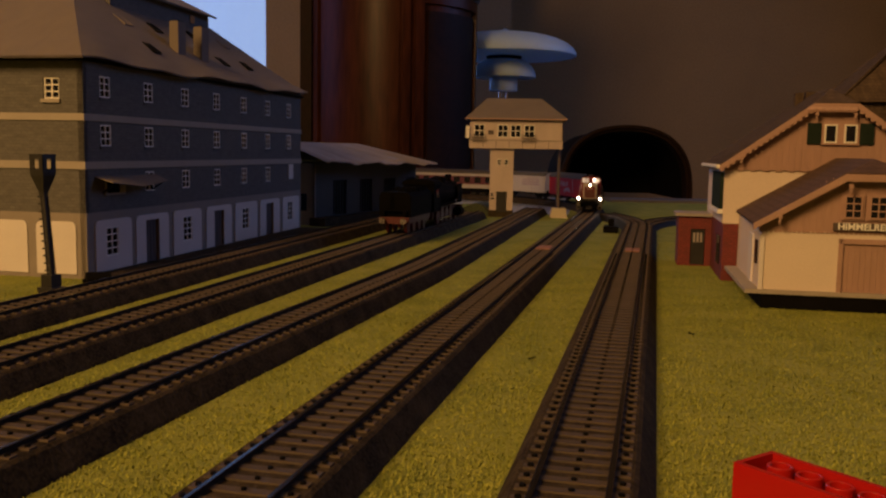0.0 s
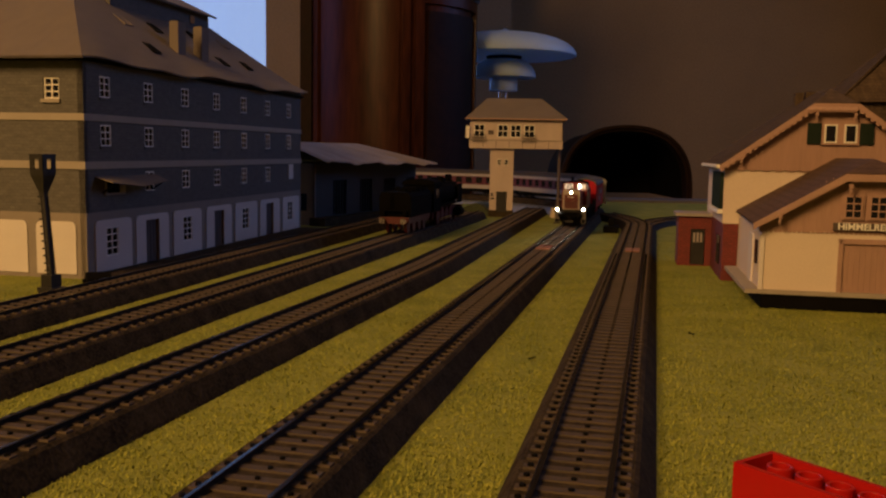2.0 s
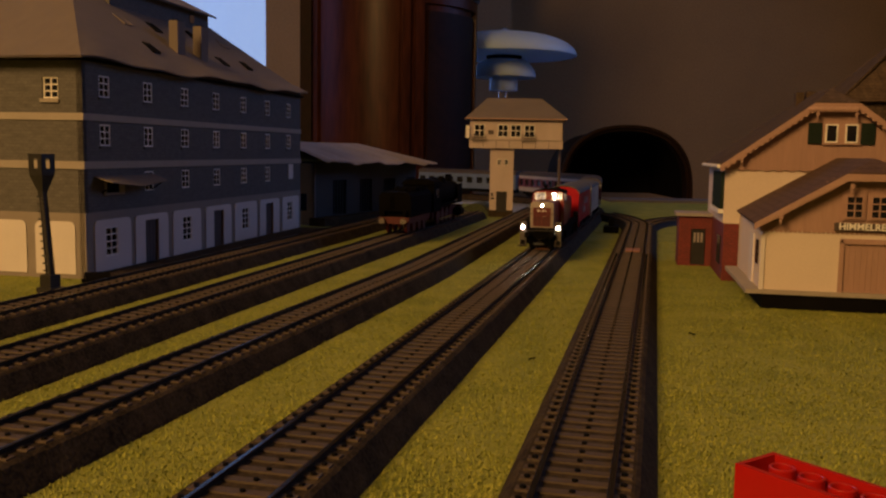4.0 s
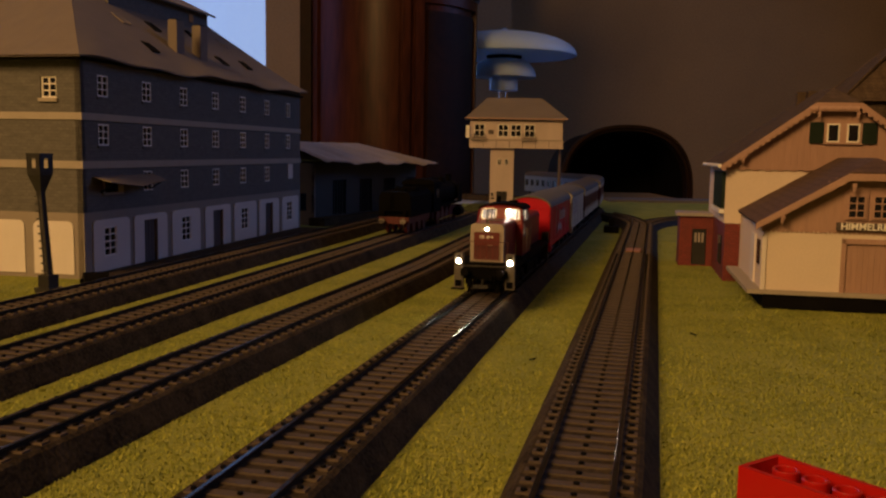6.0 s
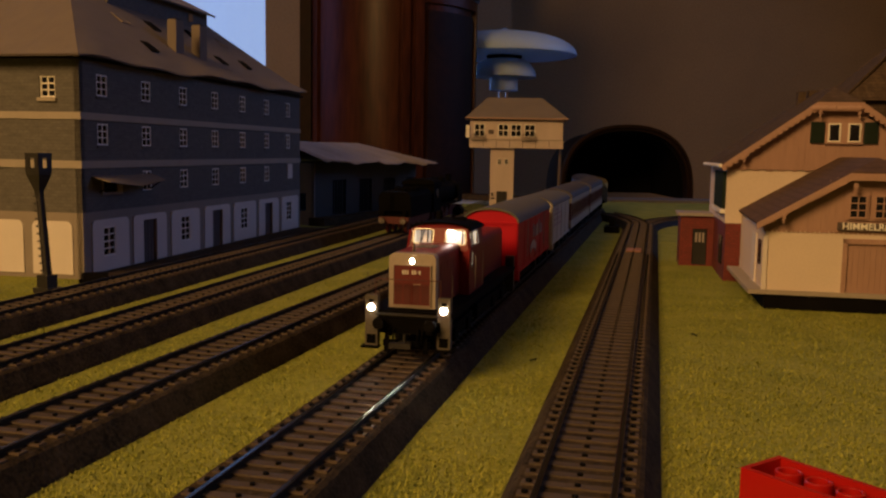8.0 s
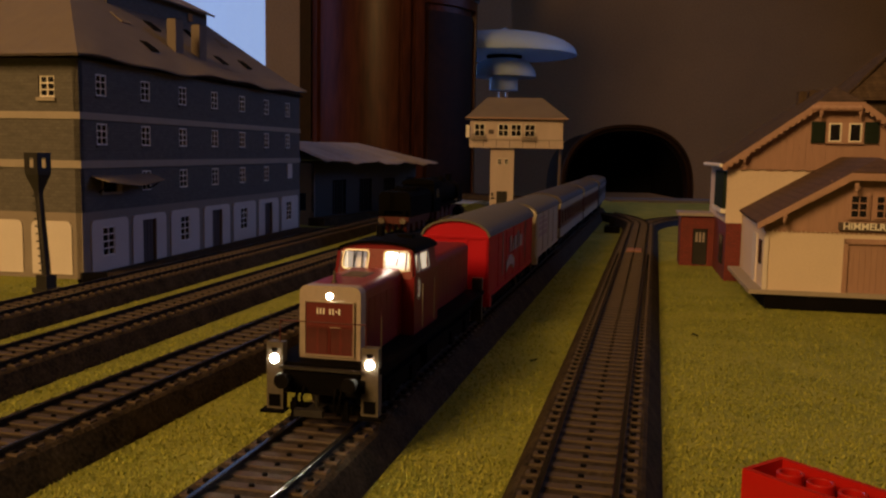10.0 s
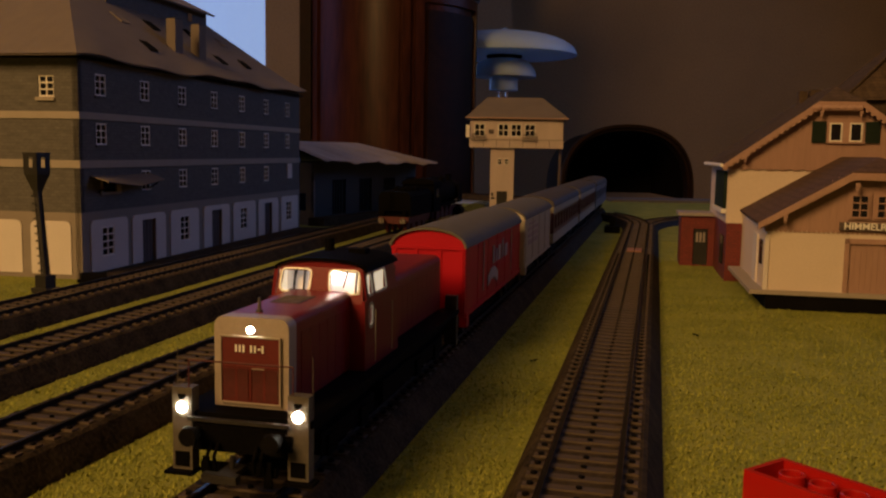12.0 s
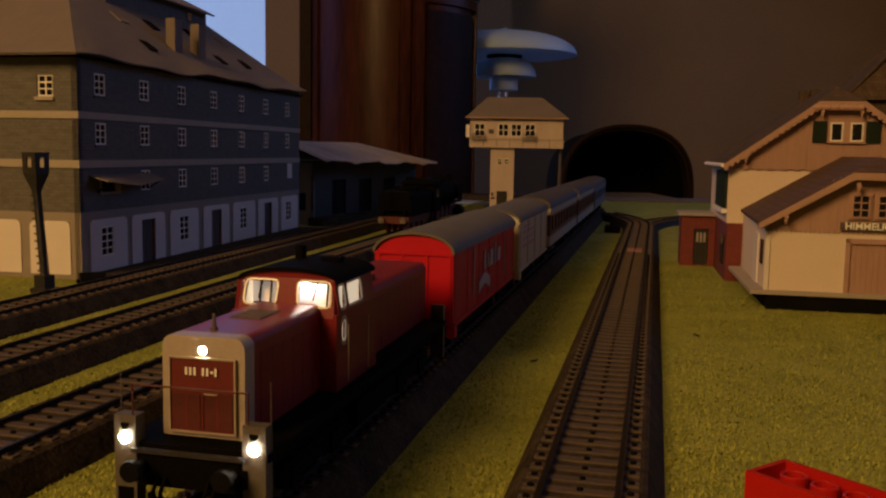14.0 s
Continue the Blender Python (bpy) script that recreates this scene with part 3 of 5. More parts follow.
    for layer in (0.0, -1.1):
        rows = []
        for y, xa, xb, sag in ((-OV, -12.5, L + 3, 1.0), (7, 8.5, L - 7, .45), (22, 30, L - 22, .2), (58, 81.5, L - 58, 0), (ridge_y, 134, L - 95, 0)):
            rows.append([r.verts.new((xa + (xb - xa) * k / n, y, roof_z(y) + sag * wave(k * 8.3) + layer + (3.6 * k / n if y < 0 else 0))) for k in range(n + 1)])
        for a, b in zip(rows, rows[1:]):
            for k in range(n):
                r.faces.new((a[k], a[k + 1], b[k + 1], b[k]))
        ca, cb = r.verts.new((-12.5, D + OV, EAVE - 4.2 + layer)), r.verts.new((L + OV, D + OV, EAVE - 4.2 + layer))
        r.faces.new([q[0] for q in rows] + [ca])
        r.faces.new([q[-1] for q in rows] + [cb])
        r.faces.new((ca, rows[-1][0], rows[-1][-1], cb))
    part("roof", r, CARD, w, "brown card hipped roof with a sagging eave")
    # Soffit coloured black to put the eave's shade under the roof
    part("eave_shadow_board", box(B(), -3, L + 3, -3, D + 3, EAVE - 5, EAVE - 3.4), BLACK, w, "black soffit board holding the eave's shade")
    for x, y in ((159, 16.5), (194.5, 13.5)):
        c = part("chimney", box(B(), x, x + 13, y, y + 7.5, roof_z(y) - 3, 186), CARD, w, "square brown card chimney", bevel=0.3)
        part("chimney_pot", box(B(), x + 2, x + 11, y + 1.5, y + 6, 186, 186.8), BLACK, c)
    # Dark hatches: black slabs and rims hold the openings' shade
    for x, y in ((166, 38), (111, 10.5), (241, 13.5), (298, 15.5), (238, 42), (116, 37), (302, 41)):
        bm = B()
        z0, z1 = roof_z(y), roof_z(y + 9)
        slab(bm, [(x, y, z0 + .9), (x + 9, y, z0 + .9), (x + 9, y + 9, z1 + .9), (x, y + 9, z1 + .9)], 2.0)
        sk = part("skylight", bm, BLACK if (x, y) not in ((116, 37), (302, 41)) else CARD, w, "small open roof hatch")
        for xx in (x - .8, x + 9):
            b2 = B()
            slab(b2, [(xx, y - .5, z0 + 1.3), (xx + .8, y - .5, z0 + 1.3), (xx + .8, y + 9.5, z1 + 1.3), (xx, y + 9.5, z1 + 1.3)], 2.0)
            part("hatch_rim", b2, BLACK if sk.data.materials[0] == BLACK else CARD, sk)
    bm = B()
    slab(bm, [(34, 62, 166.5), (34, 50, 166.5), (42, 50, 171), (42, 62, 171)], 1.2)
    part("skylight", bm, CARD, w, "small open roof hatch")
    # wide dormer on the long slope
    dm = B()
    prism(dm, [(58, 170), (58, 212), (110, 236), (110, 170)], 130, 301, "x")
    d = part("dormer", dm, SLATE, w, "wide slate dormer")
    bm = B()
    slab(bm, [(122, 51, 209.5), (305, 51, 209.5), (305, 112, 238), (122, 112, 238)], 1.6)
    part("dormer_roof", bm, CARD, d)
    part("dormer_window", box(B(), 262, 270, 57, 57.9, 199, 206), CHROME, d, "small bright dormer window")
    return w


warehouse()
yard = prism(B(), [(-229, 574), (-154, 966), (-104, 966), (-189, 574)], -0.5, 2.4, "z")
tagged(part("pavement", yard, BED, bevel=0.6), "dark strip between warehouse and loading track", "yard", kind="structure")


def lattice_mast():
    m = thing("yard_lamp_mast", at(-229.0, 524, 0, 0, 0, -21), "black yard mast with boxed lantern head and climbing rungs", "mast")
    part("base", box(B(), -5.6, 5.6, -5.4, 5.4, 0, 3.2), IRON, m, bevel=1.0)
    part("foot", box(B(), -3.9, 3.9, -3.9, 3.9, 3.2, 10.5), IRON, m, bevel=0.6)
    top = -3.8

    def axis(z):
        return 0.4 + (top - 0.4) * (z - 10) / 50
    for sx, sy in ((-1, -1), (1, -1), (-1, 1), (1, 1)):
        part("corner_bar", rod(B(), (axis(10) + sx * 1.5, sy * 1.5, 10), (axis(62) + sx * 1.25, sy * 1.25, 62), 0.45), IRON, m)
    br = B()
    for k in range(11):
        z0, z1 = 10 + k * 4.5, 14.5 + k * 4.5
        for s in (-1, 1):
            rod(br, (axis(z0) - 1.3, s * 1.3, z0), (axis(z1) + 1.3, s * 1.3, z1), 0.3, seg=5)
            rod(br, (axis(z0) + 1.3, s * 1.3, z0), (axis(z1) - 1.3, s * 1.3, z1), 0.3, seg=5)
    part("lattice", br, IRON, m)
    part("core", rod(B(), (axis(9), 0, 9), (axis(62), 0, 62), 1.6, 1.4), IRON, m)
    for k in range(11):
        z = 12.5 + k * 4.3
        rg = rod(B(), (axis(z) - 1.3, -1, z), (axis(z) - 3.4, -1, z), 0.35, seg=6)
        box(rg, axis(z) - 3.8, axis(z) - 3.1, -1.4, -.6, z - .3, z + .7)
        part("rung", rg, IRON, m)
    fn = B()
    rings = [[fn.verts.new((top + sx * q, sy * q, z)) for sx, sy in ((-1, -1), (1, -1), (1, 1), (-1, 1))] for q, z in ((1.6, 56), (1.9, 59), (4.7, 68), (4.95, 70.4))]
    for p, q in zip(rings, rings[1:]):
        for k in range(4):
            fn.faces.new((p[k], p[(k + 1) % 4], q[(k + 1) % 4], q[k]))
    fn.faces.new(rings[0][::-1]), fn.faces.new(rings[-1])
    part("funnel", fn, IRON, m, bevel=.25)
    # lantern box: a narrow opening in each face
    wall = [(3.2, 6.7, 1.4, 7.4)]
    for k in range(4):
        part("head_wall", grid_wall(B(), 9.9, 9.2, .8, wall), IRON, m, m=at(top, 0, 70.4, 0, 0, 90 * k) @ at(-4.95, -4.95, 0))
    part("head_cap", box(B(), top - 5.2, top + 5.2, -5.2, 5.2, 79.6, 80.6), IRON, m, bevel=.3)
    for x in (top - 1.6, top + 1.6):
        part("lantern", rod(B(), (x, 0, 70.6), (x, 0, 76.4), 1.0, .5), FRAME, m, "small pale lantern glass")


lattice_mast()


def depot():
    d = thing("freight_depot", at(-128, 998, 0, 0, 0, 65.3), "dark teal freight depot under a grey sagging hipped roof", "building")
    L, W, E, Rz = 275, 120, 70, 94
    holes = [(40 + 62 * k, 70 + 62 * k, 10, 50) for k in range(4)]
    part("wall", grid_wall(B(), L - 20, E, 3, holes, 0), TEAL, d, m=at(10, 24))
    for h in holes:
        g = part("gate", box(B(), h[0] + 10, h[1] + 10, 25.6, 26.6, 9, 50), BLACK, d, "dark sliding gate")
        for k in range(1, 5):
            x = h[0] + 10 + k * 6
            part("gate_batten", box(B(), x - .5, x + .5, 25.1, 25.6, 10, 49), TEAL, g)
    part("loading_platform", box(B(), 4, L - 4, 6, 26.8, 0, 9), BED, d, "dark loading platform")
    fr = part("wall", grid_wall(B(), W - 30, E, 3, [(12, 22, 50, 57), (28, 38, 50, 57), (58, 70, 50, 57), (10, 24, 16, 36), (32, 46, 16, 36), (62, 80, 16, 36)], 0), STUCCO, d, "grey end wall")
    fr.matrix_basis = at(10, W - 6, 0, 0, 0, -90)
    for y0, y1, z0, z1 in ((10, 46, 16, 36), (62, 80, 16, 36), (12, 38, 50, 57), (58, 70, 50, 57)):
        part("window", box(B(), 12, 12.6, W - 6 - y1, W - 6 - y0, z0, z1), PANE, d, "dark window panes")
    part("wall", box(B(), 13, L - 10, W - 9, W - 6, 0, E), TEAL, d)
    part("wall", box(B(), L - 13, L - 10, 27, W - 9, 0, E), TEAL, d)
    r, n = B(), 30
    for layer in (0, -1.2):
        lo = [r.verts.new((-6 + (L + 8) * k / n, -4, E + 1.4 * math.sin(k * .7) + .8 * math.sin(k * 1.7) + layer - 4 * k / n + 2)) for k in range(n + 1)]
        top = [r.verts.new((-6 + (L - 105) * k / n, 58, Rz + layer)) for k in range(n + 1)]
        back = [r.verts.new((-6 + (L + 8) * k / n, W + 2, E + layer)) for k in range(n + 1)]
        for a, b in ((lo, top), (top, back)):
            for k in range(n):
                r.faces.new((a[k], a[k + 1], b[k + 1], b[k]))
        r.faces.new((lo[-1], back[-1], top[-1]))
    part("roof", r, CARD_GREY, d, "grey felt roof with a wavy eave")


depot()


def signal_box():
    t = thing("signal_box", at(60.5, 1205, 0, 0, 0, -3), "cream model signal box bridging the tracks on a tower", "signal box")
    part("tower", grid_wall(B(), 31, 91, 26, []), TOWERWALL, t, "cream rendered stair tower", bevel=.3)
    part("plinth", box(B(), -1, 32, -1, 27, 0, 9), BED, t, "dark brick plinth")
    part("door", box(B(), 9, 22.5, -1.2, -.2, 7, 34), IRON, t, "dark tower door")
    for x in (9.5, 18.5):
        wn = part("window", box(B(), x, x + 5, -.6, .2, 69, 77), FRAME, t)
        for a in (0.5, 2.8):
            for b in (.6, 4.2):
                part("pane", box(B(), x + a, x + a + 1.8, -.75, -.55, 69 + b, 69 + b + 3), PANE, wn)
    part("lantern", box(B(), 2, 4.5, -2, 0, 28, 32), IRON, t)
    part("notice", box(B(), 1.5, 6.5, -.5, 0, 23.5, 25.5), IRON, t)
    bx0, bx1 = -27.3, 93.5
    holes = [(5.3, 19.5, 14.4, 31.4), (36.2, 50.4, 14.4, 31.4), (53, 67.2, 14.4, 31.4), (70.8, 85, 14.4, 31.4)]
    part("cabin_wall", grid_wall(B(), bx1 - bx0, 40, 3, holes, 10), TOWERWALL, t, "cream cabin front", m=at(bx0, -6, 91))
    part("cabin_wall", box(B(), bx0, bx0 + 3, -3, 36, 101, 131), TOWERWALL, t)
    part("cabin_wall", box(B(), bx1 - 3, bx1, -3, 36, 101, 131), TOWERWALL, t)
    part("cabin_wall", box(B(), bx0, bx1, 36, 39, 101, 131), TOWERWALL, t)
    part("cabin_skirt", box(B(), bx0 - .8, bx1 + .8, -6.8, 39.8, 91, 101), TOWERWALL, t, "cream panelled skirt")
    part("skirt_moulding", box(B(), bx0 - 1.4, bx1 + 1.4, -7.6, 40.4, 101, 102.4), BAND, t)
    for k in range(1, 7):
        x = bx0 + k * 17.2
        part("skirt_joint", box(B(), x, x + .5, -7.1, -6.8, 91.5, 100.5), BED, t)
    wm, pm = window_mesh(14.2, 17, 2, 2, 1.1, 0.9), pane_mesh(14.2, 17)
    for a, b, z0, z1 in holes:
        add_window(t, wm, pm, at(bx0 + a, -6.3, 91 + z0))
    for x in (4.0, 69.6):
        bm = B()
        for dz in (0, 4.5, 8.5):
            rod(bm, (bx0 + x - 1, -11, 100 + dz), (bx0 + x + 16.5, -11, 100 + dz), .4, seg=6)
        for k in range(7):
            rod(bm, (bx0 + x - 1 + k * 3.1, -11, 100), (bx0 + x - 1 + k * 2.8, -11, 108.5), .3, seg=5)
        for e in (-1, 16.5):
            rod(bm, (bx0 + x + e, -11, 100), (bx0 + x + e, -6, 100), .4, seg=5)
            rod(bm, (bx0 + x + e, -11, 104.5), (bx0 + x + e, -6, 104.5), .4, seg=5)
        part("flower_rail", bm, IRON, t, "thin window rail")
    part("open_casement", box(B(), bx0 - 5.5, bx0 - .5, -10, -9.3, 104, 120), FRAME, t, "opened white casement")
    part("name_board", box(B(), bx0 + 24, bx0 + 31, -6.9, -6, 109, 114.5), DOOR, t)
    r = B()
    for dz in (0, -1.5):
        e = [r.verts.new(p) for p in ((bx0 - 6, -13, 130 + dz), (bx1 + 6, -13, 130 + dz), (bx1 + 6, 46, 130 + dz), (bx0 - 6, 46, 130 + dz))]
        a, b = r.verts.new((bx0 + 22, 16, 157.5 + dz)), r.verts.new((bx1 - 27, 16, 157.5 + dz))
        r.faces.new((e[0], e[1], b, a)), r.faces.new((e[1], e[2], b)), r.faces.new((e[2], e[3], a, b)), r.faces.new((e[3], e[0], a))
        if dz:
            r.faces.new(e)
    part("roof", r, CARD, t, "brown hipped roof")
    part("gutter", box(B(), bx0 - 6.5, bx1 + 6.5, -14, -12.8, 128.5, 130.2), TRIM, t)
    part("support_post", rod(B(), (92, 14, 6), (92, 14, 91), 2.3, 2.0), DOOR, t, "brown steel support post")
    part("post_footing", prism(B(), [(82, 0), (104, 0), (102, 13), (84, 13)], 4, 24), PLASTER, t, "pale concrete footing")


signal_box()


def finial(x, z, y):
    """Small pendant hanging down from height z."""
    bm = B()
    box(bm, x - 1.0, x + 1.0, y - .3, y + 1.3, z - 1.2, z + 1.6)
    rod(bm, (x, y + .5, z - 1.2), (x, y + .5, z - 2.6), .55, .9, 8)
    rod(bm, (x, y + .5, z - 2.6), (x, y + .5, z - 4.6), .85, .2, 8)
    return bm


def station():
    s = thing("station_house", at(181, 512, 0, 0, 0, -11.3), "cream and tan timbered station house with brown tiled roofs", "station building")
    W = 120
    # goods annex
    part("plinth", box(B(), 1, W - 1, -1.0, 108, 0, 8.6), BLACK, s, "dark recessed plinth")
    part("platform_slab", box(B(), -8, W + 10, -2.5, 108, 8.6, 11.0), BAND, s, "pale stone platform slab", bevel=.4)
    part("wall", grid_wall(B(), W, 45, 3, [(42, 94, 9, 40)], 9), CREAM, s, "cream plaster front wall")
    part("wall", box(B(), 0, 3, 3, 108, 9, 46), CREAM, s)
    part("wall", box(B(), W - 3, W, 3, 108, 9, 42), CREAM, s)
    dr = part("goods_door", box(B(), 43.5, 92.5, 1.2, 2.4, 9, 38.5), TIMBER, s, "tan boarded sliding goods door")
    for k in range(16):
        part("door_board", box(B(), 44 + k * 3, 46.88 + k * 3, .9, 1.2, 9.6, 38), TIMBER, dr)
    fb = B()
    box(fb, 41.2, 43.6, -.8, 1.4, 9, 41.2), box(fb, 92.4, 94.8, -.8, 1.4, 9, 41.2), box(fb, 41.2, 94.8, -.8, 1.4, 38.4, 41.2)
    part("door_frame", fb, TRIM, s)
    # boarded gable, windows
    gx0, gx1, cx = -1.5, W + 1.5, W / 2
    wins = [(cx - 17.5 + k * 13, cx - 17.5 + k * 13 + 9.5) for k in range(3)]
    gb = B()
    prism(gb, [(gx0, 45), (gx1, 45), (gx1, 49), (cx + 19, 76), (cx - 19, 76), (gx0, 49)], 0, 3)
    part("gable", gb, TIMBER, s, "tan boarded gable")
    for k in range(34):
        x = gx0 + 1 + k * 3.65
        top = min(49 + (x - gx0) * .74, 49 + (gx1 - x) * .74, 76) - 1
        part("gable_board", box(B(), x, x + 3.54, -.25, 0, 44.2 + .6 * (k % 2), top), TIMBER, s)
    wm, pm = window_mesh(9.5, 13, 2, 3, .9, .6, 1.0, TRIM), pane_mesh(9.5, 13)
    for a, b in wins:
        add_window(s, wm, pm, at(a, -2.7, 52.6))
        part("window_surround", box(B(), a - 1.2, b + 1.2, -1.6, -1.0, 51.6, 66.4), TRIM, s)
    sb = part("name_board", box(B(), cx - 22.6, cx + 15.4, -3, -1.1, 46.0, 50.2), DOOR, s, "dark station name board", bevel=.3)
    text_part("HIMMELREICH", 5.3, WHITE_PAINT, sb, at(cx - 3.8, -3.1, 48.1, 90), "white capital lettering")
    r = B()
    for x0, x1, sg in ((-6, cx - 18.5, 1), (W + 6, cx + 18.5, -1)):
        q = [(x0, -8, 49.2), (x1, -8, 78), (cx, 14, 86), (cx, 112, 86), (x0 + 4 * sg, 112, 49.2)]
        if sg < 0:
            q = [q[0], q[4], q[3], q[2], q[1]]
        slab(r, q, 1.6)
    slab(r, [(cx - 18.5, -8, 78), (cx + 18.5, -8, 78), (cx, 14, 86)], 1.6)
    part("roof", r, TILE, s, "brown tiled annex roof with a clipped gable")
    vb = B()
    for x0, x1 in ((-6, cx - 18.5), (W + 6, cx + 18.5)):
        prism(vb, [(x0, 45.4), (x0, 49.0), (x1, 77.6), (x1, 73.4)], -9.2, -7.6)
    box(vb, cx - 18.5, cx + 18.5, -9.2, -7.6, 73.5, 77.4)
    part("bargeboard", vb, TRIM, s, "light timber bargeboard")
    for x, z in ((8, 53), (cx - 16, 70.5), (cx + 16, 70.5), (W - 8, 53)):
        part("pendant", finial(x, z, -9.0), TRIM, s, "turned timber pendant under the bargeboard")
    for k in range(48):
        x = gx0 + 1.2 + k * 2.5
        part("board_scallop", rod(B(), (x, -.7, 44.7), (x, -.2, 44.7), 1.0, seg=8), TIMBER, s)
    # side door strip and post by the wall
    part("side_door", box(B(), -.9, 0, 30, 46, 9, 40), PANEL, s, "white boarded side door")
    part("side_window", box(B(), -.9, 0, 12, 20, 24, 38), PANE, s)
    part("corner_trim", box(B(), -1, 1.5, -1, 0, 9, 42), PANEL, s)
    # main house behind
    hx0, hx1, hy, hd = -10, 124, 110, 120
    mx = 57
    for nm, z0, z1, m_ in (("brick_storey", 0, 40, REDBRICK), ("upper_storey", 40, 78, CREAM)):
        e = 0 if z0 == 0 else .6
        part("wall", box(B(), hx0 - e, hx1 + e, hy - e, hy + hd, z0, z1), m_, s, "red brick ground floor" if z0 == 0 else "cream plastered upper floor")
    part("gable", prism(B(), [(hx0 - 2, 77), (hx1 + 2, 77), (hx1 + 2, 82), (mx + 14, 119.5), (mx - 14, 119.5), (hx0 - 2, 82)], hy - 2, hy + 3), TIMBER, s, "tan boarded upper gable")
    for k in range(32):
        x = hx0 - 1 + k * 4.1
        top = max(79, min(79 + (x - hx0) * .7, 79 + (hx1 - x - 4) * .7, 118.5))
        part("gable_board", box(B(), x, x + 3.98, hy - 2.25, hy - 2, 76.4 + .7 * (k % 2), top), TIMBER, s)
    wx = mx + 4.5
    part("window_surround", box(B(), wx - 11.6, wx + 11.6, hy - 3.2, hy - 2.2, 94.8, 108.4), TRIM, s)
    w2, p2 = window_mesh(8, 12.4, 1, 1, 1.0, .8), pane_mesh(8, 12.4)
    for x in (wx - 10.2, wx + 2.2):
        add_window(s, w2, p2, at(x, hy - 4.2, 95.8))
    part("window_sill", box(B(), wx - 11.8, wx + 11.8, hy - 4.6, hy - 2.2, 94.6, 95.6), TRIM, s)
    for x in (wx - 20.8, wx + 12.2):
        sh = part("shutter", box(B(), x, x + 8.6, hy - 3.8, hy - 2.3, 95, 109), GREEN_SHUT, s, "dark green shutter")
        for k in range(7):
            part("slat", box(B(), x + 1.2, x + 7.4, hy - 4.2, hy - 3.8, 96 + k * 1.8, 97 + k * 1.8), GREEN_SHUT, sh)
    r = B()
    for x0, x1, sg in ((hx0 - 5, mx - 14, 1), (hx1 + 5, mx + 14, -1)):
        q = [(x0, hy - 8, 80), (x1, hy - 8, 122), (mx, hy + 14, 133), (mx, hy + 100, 133), (x0, hy + hd + 8, 80)]
        if sg < 0:
            q = [q[0], q[4], q[3], q[2], q[1]]
        slab(r, q, 1.8)
    slab(r, [(mx - 14, hy - 8, 122), (mx + 14, hy - 8, 122), (mx, hy + 14, 133)], 1.8)
    part("roof", r, DARK_TILE, s, "brown tiled main roof with a clipped gable")
    vb = B()
    for x0, x1 in ((hx0 - 5, mx - 14), (hx1 + 5, mx + 14)):
        prism(vb, [(x0, 76), (x0, 79.7), (x1, 121.6), (x1, 117.4)], hy - 9.4, hy - 7.8)
        for k in range(17):
            f = (k + .5) / 17
            px, pz = x0 + (x1 - x0) * f, 76 + 41.4 * f
            rod(vb, (px, hy - 9.3, pz), (px, hy - 7.9, pz), 1.5, seg=8)
    box(vb, mx - 14, mx + 14, hy - 9.4, hy - 7.8, 117.4, 121.6)
    for k in range(6):
        rod(vb, (mx - 12.8 + k * 5.1, hy - 9.3, 117.5), (mx - 17.8 + k * 5.1, hy - 7.9, 117.5), 2.0, seg=8)
    part("bargeboard", vb, TRIM, s, "scalloped light timber bargeboard")
    for x, z in ((hx0 + 9, 85), (mx - 12, 115), (mx + 12, 115)):
        part("pendant", finial(x, z, hy - 9.2), TRIM, s, "turned timber pendant under the bargeboard")
    # tower roof rising behind
    tr = B()
    base = [tr.verts.new(p) for p in ((76, 190, 128), (220, 190, 128), (220, 300, 128), (76, 300, 128))]
    apex = [tr.verts.new((146, 240, 196)), tr.verts.new((152, 250, 196))]
    tr.faces.new((base[0], base[1], apex[1], apex[0])), tr.faces.new((base[1], base[2], apex[1])), tr.faces.new((base[2], base[3], apex[0], apex[1])), tr.faces.new((base[3], base[0], apex[0])), tr.faces.new(base)
    for q in base:
        rod(tr, q.co, (148, 245, 196.5), 1.1, seg=6)
    box(tr, 84, 212, 196, 292, 0, 129)
    part("spire_roof", tr, DARK_TILE, s, "steep brown tiled roof behind")
    part("chimney", box(B(), mx - 12, mx - 6, hy + 76, hy + 84, 100, 134), DARK_TILE, s, "brown chimney", bevel=.4)
    part("chimney", box(B(), mx - 4, mx + 3, hy + 78, hy + 86, 104, 135), DARK_TILE, s, "brown chimney", bevel=.4)
    # side: veranda window band, brick bay
    part("gutter", rod(B(), (hx0 - 5.8, hy - 8, 79), (hx0 - 5.8, hy + hd, 79), 1.4), FRAME, s, "pale gutter")
    part("window_band", box(B(), hx0 - 1.8, hx0 - .6, hy + 2.5, hy + 63, 49.5, 75), GREEN_SHUT, s, "dark green side shutters")
    for k in range(7):
        part("shutter", box(B(), hx0 - 2.8, hx0 - 1.8, hy + 3 + k * 8.6, hy + 11 + k * 8.6, 49.5, 75), GREEN_SHUT, s, "dark green side shutter")
    part("window_sill", box(B(), hx0 - 4, hx0 - .6, hy + 2, hy + 64, 46.5, 49.5), FRAME, s, "pale sill")
    part("side_window", box(B(), hx0 - .8, hx0, hy + 14, hy + 34, 10, 30), PANE, s)


station()


